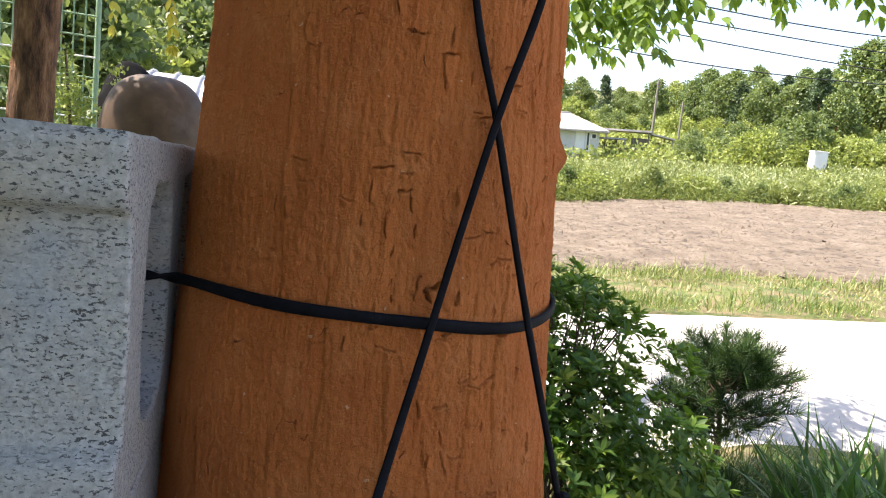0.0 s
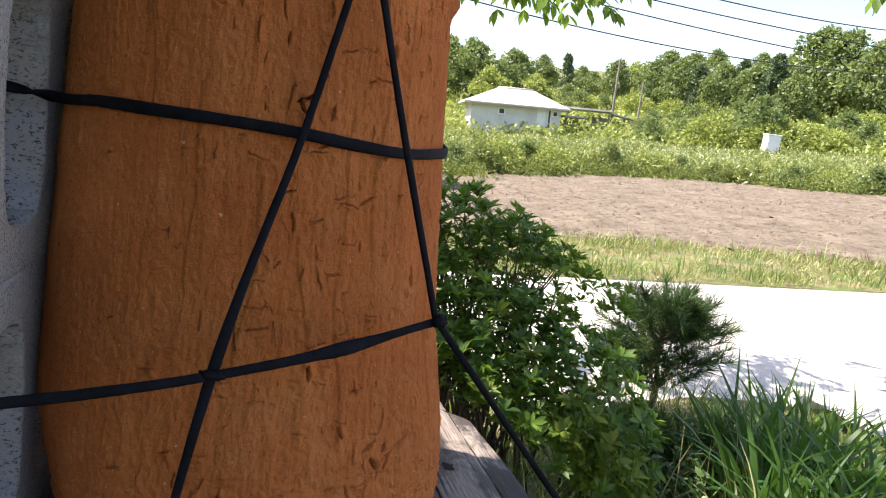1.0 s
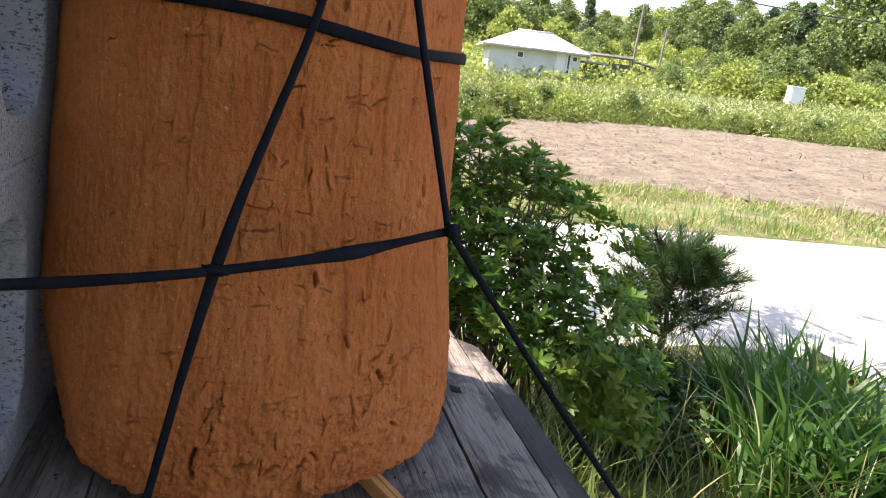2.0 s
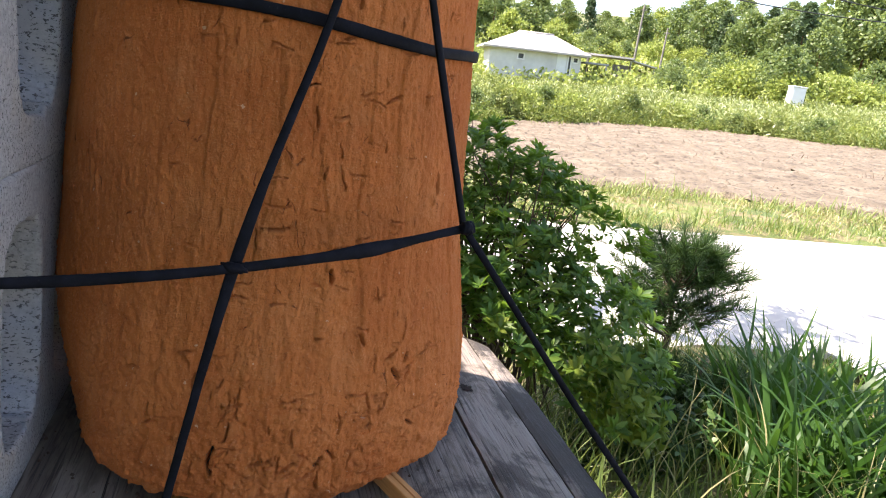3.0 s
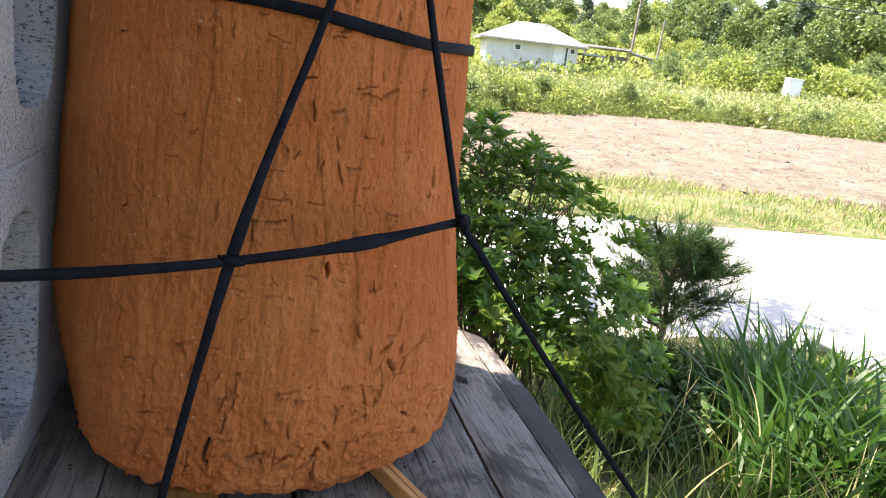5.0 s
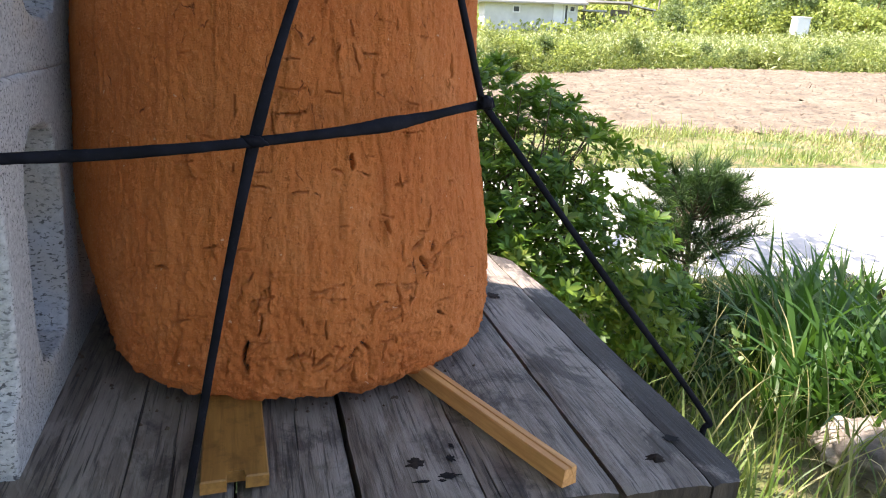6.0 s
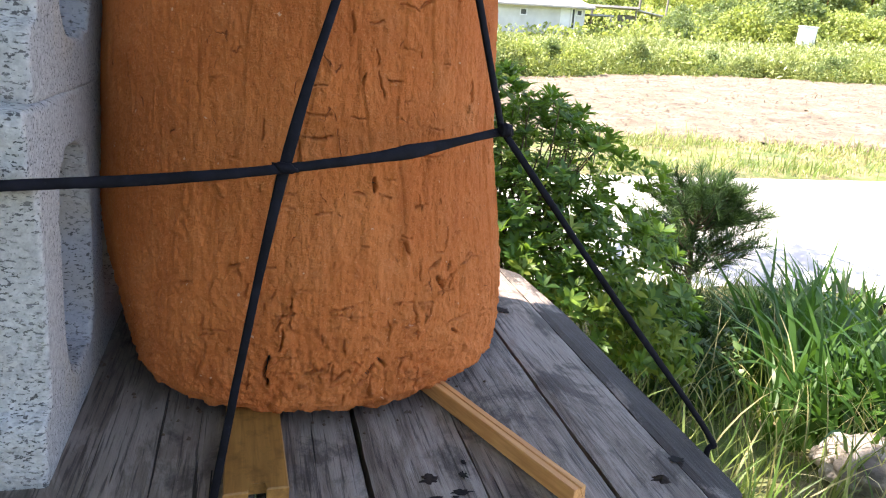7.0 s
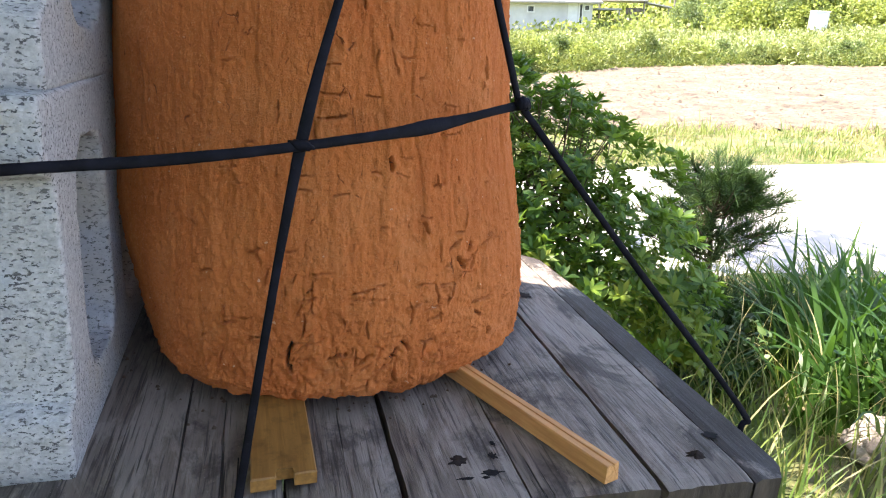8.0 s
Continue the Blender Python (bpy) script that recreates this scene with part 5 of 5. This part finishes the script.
def build_tarp():
    p = far_at(-11.2, 7.5)
    bm = bmesh.new()
    bmesh.ops.create_icosphere(bm, subdivisions=4, radius=1.0)
    h = 1.142 + 7.5 * math.tan(radians(3.3)) - p[2]
    for v in bm.verts:
        c = v.co
        k = 1 + 0.15 * noise.fractal(c * 2.2, 1.0, 2.0, 3)
        v.co = Vector((c.x * 0.30 * k, c.y * 0.42 * k, max(0, 0.5 + 0.5 * c.z) * h * (0.92 + 0.08 * k)))
    ob = part("tarpaulin", bm, SHEET)
    ob.location = tuple(p)
    tagged(ob, "black plastic tarpaulin draped over a heap", "tarpaulin")


build_jar()
build_fence()
build_sapling(-15.2, 5.2, 1.22, 0.26, "young light green tree in front of the fence")
build_greenhouse()
build_tarp()


# ---- far bank, hill and buildings ----
def crown_mesh(name, w, h, z0, n, leaf, lumps, conical=0.0):
    """Leaves gathered in lumps, with gaps and an uneven outline."""
    a = rng.uniform(0, 2 * np.pi, lumps)
    t = rng.random(lumps)
    rad = w * 0.5 * (np.sqrt(np.clip(1 - (2 * t - 0.85) ** 2, 0.05, 1)) if not conical else (1.02 - t) ** 0.85) * rng.uniform(0.35, 1.0, lumps)
    c = np.stack([rad * np.cos(a), rad * np.sin(a), z0 + (h - z0) * t], 1)
    lr = w * (0.13 if not conical else 0.10) * rng.uniform(0.7, 1.3, lumps)
    k = rng.integers(0, lumps, n)
    d = unit(n)
    pl = c[k] + d * (lr[k] * rng.uniform(0.55, 1.05, n))[:, None] * (1, 1, 0.75 if not conical else 0.45)
    return scatter(name, SMALL, pl, d + unit(n) * 0.8, d + unit(n) * 0.6, rng.uniform(0.7, 1.3, n) * leaf)


def build_far_trees():
    kinds = []
    for i, (nm, lab, cat, w, h, mat, con, n, leaf) in enumerate([
            ("broadleaf_tree", "rounded dark green broadleaf tree on the hillside", "tree", 5.5, 6.5, L_FAR, 0, 4200, 0.34),
            ("broadleaf_tree", "light green broadleaf tree on the hillside", "tree", 5.0, 5.0, L_FARLIGHT, 0, 4000, 0.33),
            ("pine_tree", "layered dark pine tree on the hillside", "tree", 4.6, 8.0, L_FARPINE, 1, 4000, 0.34),
            ("bush", "spreading green bush on the slope", "bush", 3.6, 2.4, L_FARLIGHT, 0, 2800, 0.22),
            ("bush", "dark green bush on the slope", "bush", 3.6, 2.8, L_FAR, 0, 2800, 0.22)]):
        th = thing(nm, lab, cat, "hillside trees" if cat == "tree" else "hillside bushes")
        link("trunk", tube_mesh("trunk", curve_pts([(0, 0, -0.4), (0.05 * w * 0.3, 0, h * 0.4), (0, 0, h * 0.93)], 12), np.linspace(0.035 * h * 0.5, 0.02, 12), 8, 0.06), BARK, th)
        me = crown_mesh("crown", w, h, h * (0.12 if cat == "bush" else 0.22), n, leaf, 110 if con else 46, con)
        tagged(link("crown", me, mat, th), kind="stuff")
        kinds.append([th, False])

    def put(k, az, r, s, turn=0.0):
        p = far_at(az, r)
        m = pose(p[0], p[1], p[2] - 0.15 * min(s, 1.0), 0, -3, turn)
        th, used = kinds[k]
        if not used:
            th.matrix_basis = m
            kinds[k][1] = True
            c = th
        else:
            c = copy_thing(th, m)
        c.scale = (s, s, s * (0.9 + 0.2 * ((turn * 7) % 1)))
    # crest of the hill
    for i, az in enumerate(np.arange(9, 58, 1.05)):
        k = (0, 0, 1, 2, 0, 0)[i % 6]
        put(k, az + rng.uniform(-0.5, 0.5), 102 + rng.uniform(-9, 9), rng.uniform(0.7, 1.1) * (1.0 if az > 30 else 0.8), rng.uniform(0, 360))
    # trees half way up
    for az, r, k, s in ((17.5, 82, 0, 1.15), (20.6, 84, 0, 1.0), (18.8, 76, 1, 0.85), (15, 84, 0, 1.1), (22.5, 80, 1, 0.75), (31.4, 84, 0, 0.8), (33.0, 82, 0, 0.85), (34.6, 80, 2, 0.75), (36.2, 78, 0, 0.85), (38.0, 78, 0, 0.95), (39.6, 76, 2, 0.85),
                        (42.0, 86, 0, 1.45), (43.6, 84, 0, 1.3), (41.0, 74, 0, 0.75), (45.8, 80, 0, 1.2), (48.5, 76, 2, 1.1), (51.5, 74, 0, 1.2), (39.2, 57, 0, 0.62), (37.6, 60, 4, 1.0), (40.8, 58, 1, 0.55), (54, 70, 1, 1.2), (12.5, 80, 1, 1.1)):
        put(k, az, r, s, rng.uniform(0, 360))
    # bushes on the slope
    for i in range(62):
        az, r = rng.uniform(24.5, 56), rng.uniform(56, 92)
        if az < 31 and r < 76:
            continue
        put(3 if rng.random() < 0.62 else 4, az, r, rng.uniform(0.6, 1.1), rng.uniform(0, 360))
    # low bushes along the far field edge
    for i in range(26):
        x = 4.0 + 13.5 * (i + rng.uniform(0.1, 0.9)) / 26
        y = float(field_far(x)) + rng.uniform(0.1, 0.9)
        put(4 if rng.random() < 0.6 else 3, math.degrees(math.atan2(x - EYE0[0], y - EYE0[1])), math.hypot(x - EYE0[0], y - EYE0[1]), rng.uniform(0.16, 0.30), rng.uniform(0, 360))
    # woods on the left
    for az, r, k, s in ((-6, 24, 0, 0.8), (-9.5, 27, 0, 1.0), (-12.5, 22, 1, 0.85), (-15.5, 20, 0, 0.8), (-19, 21, 0, 0.95), (-22.5, 24, 2, 0.9), (-26, 22, 0, 1.0), (-3, 30, 1, 1.0), (-13.5, 34, 0, 1.3), (-8, 38, 0, 1.4), (-20, 36, 0, 1.4), (-1, 40, 0, 1.2), (3, 44, 0, 1.1), (-17, 14, 4, 0.8), (-6.5, 16, 3, 0.7), (-24, 40, 0, 1.4), (-30, 26, 0, 1.2)):
        put(k, az, r, s, rng.uniform(0, 360))


def build_weeds():
    def zone(n, r0, r1, az0, az1):
        az = np.radians(rng.uniform(az0, az1, n))
        r = np.sqrt(rng.uniform(r0 ** 2, r1 ** 2, n))
        x, y = EYE0[0] + r * np.sin(az), EYE0[1] + r * np.cos(az)
        ok = y > field_far(np.clip(x, -12, 22)) - 0.05
        return x[ok], y[ok], r[ok]
    # weeds at the far edge of the field
    x = rng.uniform(-2, 19, 1500)
    y = field_far(x) + np.abs(rng.normal(0, 1.0, len(x)))
    h = 0.30 + 1.15 * np.array([noise.noise((a * 0.95, b * 0.95, 0)) for a, b in zip(x, y)]) + rng.uniform(-0.08, 0.16, len(x))
    h = np.maximum(h, 0.12)
    k = 62
    X, Y, Hh = np.repeat(x, k), np.repeat(y, k), np.repeat(h, k)
    n = len(X)
    t = rng.random(n)
    px, py = X + rng.normal(0, 0.15, n) * (1.1 - t), Y + rng.normal(0, 0.15, n) * (1.1 - t)
    p = np.column_stack([px, py, ground(px, py) + Hh * t])
    me = scatter("edge_weeds", SMALL, p, unit(n, 0.5), unit(n, 0.5), rng.uniform(0.06, 0.14, n)[:, None] * (0.38, 1, 1))
    tagged(link("edge_weeds", me, L_WEED), "waist-high green weeds along the far field edge", "weeds", kind="stuff")
    # meadow behind
    x, y, r = zone(5600, 14, 64, 4, 62)
    hh = 0.35 + 0.55 * np.clip(np.array([noise.noise((a * 0.22, b * 0.22, 5)) + 0.4 * noise.noise((a * 0.9, b * 0.9, 5)) for a, b in zip(x, y)]), -0.3, 1)
    k = 27
    X, Y, Hh, R = np.repeat(x, k), np.repeat(y, k), np.repeat(hh, k), np.repeat(r, k)
    n = len(X)
    px, py = X + rng.normal(0, 0.34, n), Y + rng.normal(0, 0.34, n)
    p = np.column_stack([px, py, ground(px, py) + Hh * rng.random(n)])
    me = scatter("meadow_weeds", SMALL, p, unit(n, 0.6), unit(n, 0.5), (rng.uniform(0.7, 1.3, n) * (0.07 + 0.0042 * R))[:, None] * (0.38, 1, 1))
    tagged(link("meadow_weeds", me, L_WEED), "tall sunlit weeds in the fallow meadow", "weeds", kind="stuff")
    pale = np.array([noise.noise((a * 0.16, b * 0.3, 9)) for a, b in zip(px, py)]) > 0.10
    q = p[pale & (rng.random(n) < 0.32)]
    q[:, 2] += 0.22
    m = len(q)
    me = scatter("seed_heads", SMALL, q, unit(m, 0.8), unit(m, 0.5), rng.uniform(0.06, 0.15, m)[:, None] * (0.5, 1, 1))
    tagged(link("seed_heads", me, L_FLOWER), "pale feathery seed heads above the weeds", "weeds", kind="stuff")
    # undergrowth on the hill
    x, y, r = zone(42000, 56, 125, 4, 64)
    n = len(x)
    k = 2
    x, y = np.repeat(x, k) + rng.normal(0, 0.5, n * k), np.repeat(y, k) + rng.normal(0, 0.5, n * k)
    n *= k
    p = np.column_stack([x, y, ground(x, y) + rng.random(n) * 1.1])
    me = scatter("hill_undergrowth", SMALL, p, unit(n, 0.5), unit(n, 0.5), rng.uniform(0.22, 0.5, n))
    tagged(link("hill_undergrowth", me, L_FARLIGHT), "light green undergrowth covering the hillside", "undergrowth", kind="stuff")


def facing(az, r, lean=-4.5, turn=0.0):
    p = far_at(az, r)
    return Matrix.Translation(p) @ pose(0, 0, 0, 0, 0, -az + turn) @ pose(0, 0, 0, 0, lean, 0)


def build_house():
    th = thing("farmhouse", "small single-storey white farmhouse with a pale hipped roof", "house")
    th.matrix_basis = Matrix.Translation((0, 0, 0.42)) @ facing(20.9, 62, -3, 9)
    w, d, h = 3.7, 2.6, 1.80
    bm = bmesh.new()
    box(bm, -w, w, -d, d, -1.0, h)
    part("wall", bm, WALL, th, smooth=False)
    bm = bmesh.new()
    e, t = 0.65, 0.14
    lo = [bm.verts.new(c) for c in ((-w - e, -d - e, h - 0.12), (w + e, -d - e, h - 0.12), (w + e, d + e, h - 0.12), (-w - e, d + e, h - 0.12))]
    hi = [bm.verts.new(c) for c in ((-w - e, -d - e, h - 0.12 + t), (w + e, -d - e, h - 0.12 + t), (w + e, d + e, h - 0.12 + t), (-w - e, d + e, h - 0.12 + t))]
    r0, r1 = bm.verts.new((-w + 2.4, 0, h + 1.42)), bm.verts.new((w - 2.0, 0, h + 1.42))
    bm.faces.new(lo[::-1])
    for i in range(4):
        j = (i + 1) % 4
        bm.faces.new((lo[i], lo[j], hi[j], hi[i]))
    bm.faces.new((hi[0], hi[1], r1, r0))
    bm.faces.new((hi[1], hi[2], r1))
    bm.faces.new((hi[2], hi[3], r0, r1))
    bm.faces.new((hi[3], hi[0], r0))
    roof = part("roof", bm, ROOF, th, smooth=False)
    bm = bmesh.new()
    cylinder(bm, (-w + 2.4, 0, h + 1.43), (w - 2.0, 0, h + 1.43), 0.10, 0.10)
    part("ridge_cap", bm, ROOF, roof)

    def opening(name, x0, x1, z0, z1, mat):
        wdw = new(name)
        wdw.parent = th
        bm = bmesh.new()
        f = 0.09
        for a in ((x0, x1, z0, z0 + f), (x0, x1, z1 - f, z1), (x0, x0 + f, z0 + f, z1 - f), (x1 - f, x1, z0 + f, z1 - f)):
            box(bm, a[0], a[1], -d - 0.07, -d + 0.02, a[2], a[3])
        part("frame", bm, WHITE, wdw, smooth=False)
        bm = bmesh.new()
        box(bm, x0 + f, x1 - f, -d - 0.03, -d + 0.01, z0 + f, z1 - f)
        part("pane" if name == "window" else "leaf", bm, mat, wdw, smooth=False)
    opening("window", -1.5, -0.9, 0.95, 1.5, DARKGAP)
    opening("window", 3.0, 3.5, 1.1, 1.6, DARKGAP)
    opening("door", 1.75, 2.5, 0.0, 1.75, WHITE)
    opening("window", 2.6, 2.95, 0.1, 1.7, DARKGAP)
    bm = bmesh.new()
    box(bm, w + 0.6, w + 2.6, -1.6, 1.6, h - 0.55, h - 0.42)
    part("side_awning", bm, METAL, th, "grey metal side awning", smooth=False)
    for y in (-1.4, 1.4):
        bm = bmesh.new()
        box(bm, w + 2.4, w + 2.5, y - 0.05, y + 0.05, -0.5, h - 0.55)
        part("awning_post", bm, METAL, th, smooth=False)


def build_shed():
    th = thing("open_shed", "open shed with a flat pale metal roof on posts", "shed")
    th.matrix_basis = facing(27.4, 66, -2)
    bm = bmesh.new()
    box(bm, -2.7, 1.4, -1.7, 1.7, 1.75, 1.9)
    part("roof", bm, ROOF, th, smooth=False)
    bm = bmesh.new()
    vs = box(bm, 1.35, 3.4, -1.5, 1.5, 1.62, 1.72)
    for v in vs:
        if v.co.x > 2:
            v.co.z -= 0.35
    part("side_roof", bm, METAL, th, "grey sloping side roof", smooth=False)
    for x, y in ((-2.5, -1.5), (1.2, -1.5), (-2.5, 1.5), (1.2, 1.5), (3.2, -1.3)):
        bm = bmesh.new()
        box(bm, x - 0.05, x + 0.05, y - 0.05, y + 0.05, -0.5, 1.75 if x < 2 else 1.4)
        part("post", bm, POLE, th, smooth=False)
    bm = bmesh.new()
    box(bm, -0.3, 1.1, -0.6, 0.9, -0.4, 1.25, 0.08)
    part("stored_crate", bm, POLE, th, "brown load stored under the roof", smooth=False)


def build_cabinet():
    th = thing("white_cabinet", "white steel cabinet standing in the weeds", "cabinet")
    th.matrix_basis = facing(40.2, 51, 0, 22)
    bm = bmesh.new()
    box(bm, -0.42, 0.42, -0.40, 0.40, -0.3, 1.62, 0.02)
    part("body", bm, WHITE, th, smooth=False)
    bm = bmesh.new()
    box(bm, -0.46, 0.46, -0.44, 0.44, 1.62, 1.70, 0.02)
    part("lid", bm, WHITE, th, smooth=False)
    bm = bmesh.new()
    box(bm, -0.35, 0.35, -0.425, -0.40, 0.1, 1.52, 0.008)
    door = part("door", bm, WHITE, th, smooth=False)
    bm = bmesh.new()
    box(bm, 0.24, 0.28, -0.455, -0.425, 0.72, 0.92)
    part("handle", bm, METAL, door, smooth=False)


def build_poles():
    for az, r, h, rad, lean in ((28.6, 73, 6.2, 0.13, -1.5), (30.55, 70, 4.4, 0.11, -1.0)):
        th = thing("utility_pole", "plain grey wooden utility pole on the slope", "pole", "utility poles")
        th.matrix_basis = facing(az, r, lean)
        zs = np.linspace(-0.5, h, 8)
        link("shaft", tube_mesh("shaft", [(0, 0, z) for z in zs], np.linspace(rad, rad * 0.7, 8), 10), POLE, th)
        bm = bmesh.new()
        box(bm, -0.25, 0.25, -0.05, 0.05, h - 0.5, h - 0.4)
        part("cross_arm", bm, POLE, th, smooth=False)


def build_wires():
    for (a0, e0), (a1, e1), sag in (((25.9, 11.6), (42.6, 9.5), 0.25), ((34.8, 11.5), (42.7, 10.5), 0.2), ((28.5, 8.3), (40.3, 7.5), 0.35), ((24.0, 10.7), (40.6, 8.6), 0.3)):
        r0, r1 = 38.0, 46.0
        p = EYE0 + r0 * np.array([math.sin(radians(a0)), math.cos(radians(a0)), math.tan(radians(e0))])
        q = EYE0 + r1 * np.array([math.sin(radians(a1)), math.cos(radians(a1)), math.tan(radians(e1))])
        t = np.linspace(-1.0, 1.8, 40)
        pts = p[None] + (q - p)[None] * t[:, None]
        pts[:, 2] += sag * ((t - 0.5) ** 2 - 0.25)
        tagged(link("overhead_cable", tube_mesh("overhead_cable", pts, np.full(40, 0.03), 6), WIRE), "thin dark overhead cable across the sky", "cable", "overhead cables")


build_house()
build_shed()
build_cabinet()
build_poles()
build_wires()
build_far_trees()
build_weeds()


def build_verge_tufts():
    """Ragged tufts that break the edges of lane and field, and litter on the soil."""
    def tufts(name, centres, per, spread, length, width, mat, label):
        c = np.repeat(centres, per, 0)
        c = c + rng.normal(0, 1, c.shape) * spread
        roots = np.column_stack([c, ground(c[:, 0], c[:, 1]) + 0.01])
        size = np.repeat(rng.uniform(0.45, 1.25, len(centres)), per)
        me = blade_mesh(name, len(roots), 0, length, width, (0.35, 0.3), (0.2, 1.5), roots)
        v = np.empty(len(me.vertices) * 3)
        me.vertices.foreach_get("co", v)
        v = v.reshape(len(roots), -1, 3)
        v = roots[:, None] + (v - roots[:, None]) * size[:, None, None]
        me.vertices.foreach_set("co", v.reshape(-1))
        tagged(link(name, me, mat), label, "grass", kind="stuff")
    x = rng.uniform(1.2, 13, 190)
    y = field_near(x) + rng.normal(-0.24, 0.16, len(x))
    tufts("field_edge_tufts", np.column_stack([x, y]), 26, 0.11, (0.05, 0.17), (0.005, 0.011), L_WEED, "ragged green tufts along the near field edge")
    x = rng.uniform(1.2, 13, 200)
    y = road_near(x) + 2.46 + np.abs(rng.normal(0, 0.12, len(x)))
    tufts("lane_edge_tufts", np.column_stack([x, y]), 26, 0.09, (0.05, 0.17), (0.005, 0.011), L_GRASS, "green tufts leaning over the lane edge")
    x = rng.uniform(1.5, 15, 150)
    y = field_near(x) + rng.random(len(x)) ** 1.5 * np.maximum(field_far(x) - field_near(x), 0.1)
    tufts("field_litter", np.column_stack([x, y]), 9, 0.09, (0.04, 0.13), (0.006, 0.014), TWIG, "brown dead stalks lying on the tilled soil")
    # weeds spilling from the bank on to the field
    x = rng.uniform(1, 18, 420)
    x = x[np.array([noise.noise((a * 0.8, 3, 1)) for a in x]) > -0.12]
    y = field_far(x) - np.abs(rng.normal(0, 0.38, len(x)))
    k = 46
    X, Y, H = np.repeat(x, k), np.repeat(y, k), np.repeat(rng.uniform(0.12, 0.42, len(x)), k)
    n = len(X)
    px, py = X + rng.normal(0, 0.12, n), Y + rng.normal(0, 0.12, n)
    p = np.column_stack([px, py, ground(px, py) + 0.03 + H * rng.random(n)])
    me = scatter("spilling_weeds", SMALL, p, unit(n, 0.5), unit(n, 0.5), rng.uniform(0.05, 0.12, n)[:, None] * (0.4, 1, 1))
    tagged(link("spilling_weeds", me, L_GRASS), "low green weeds spilling on to the field", "weeds", kind="stuff")


build_verge_tufts()
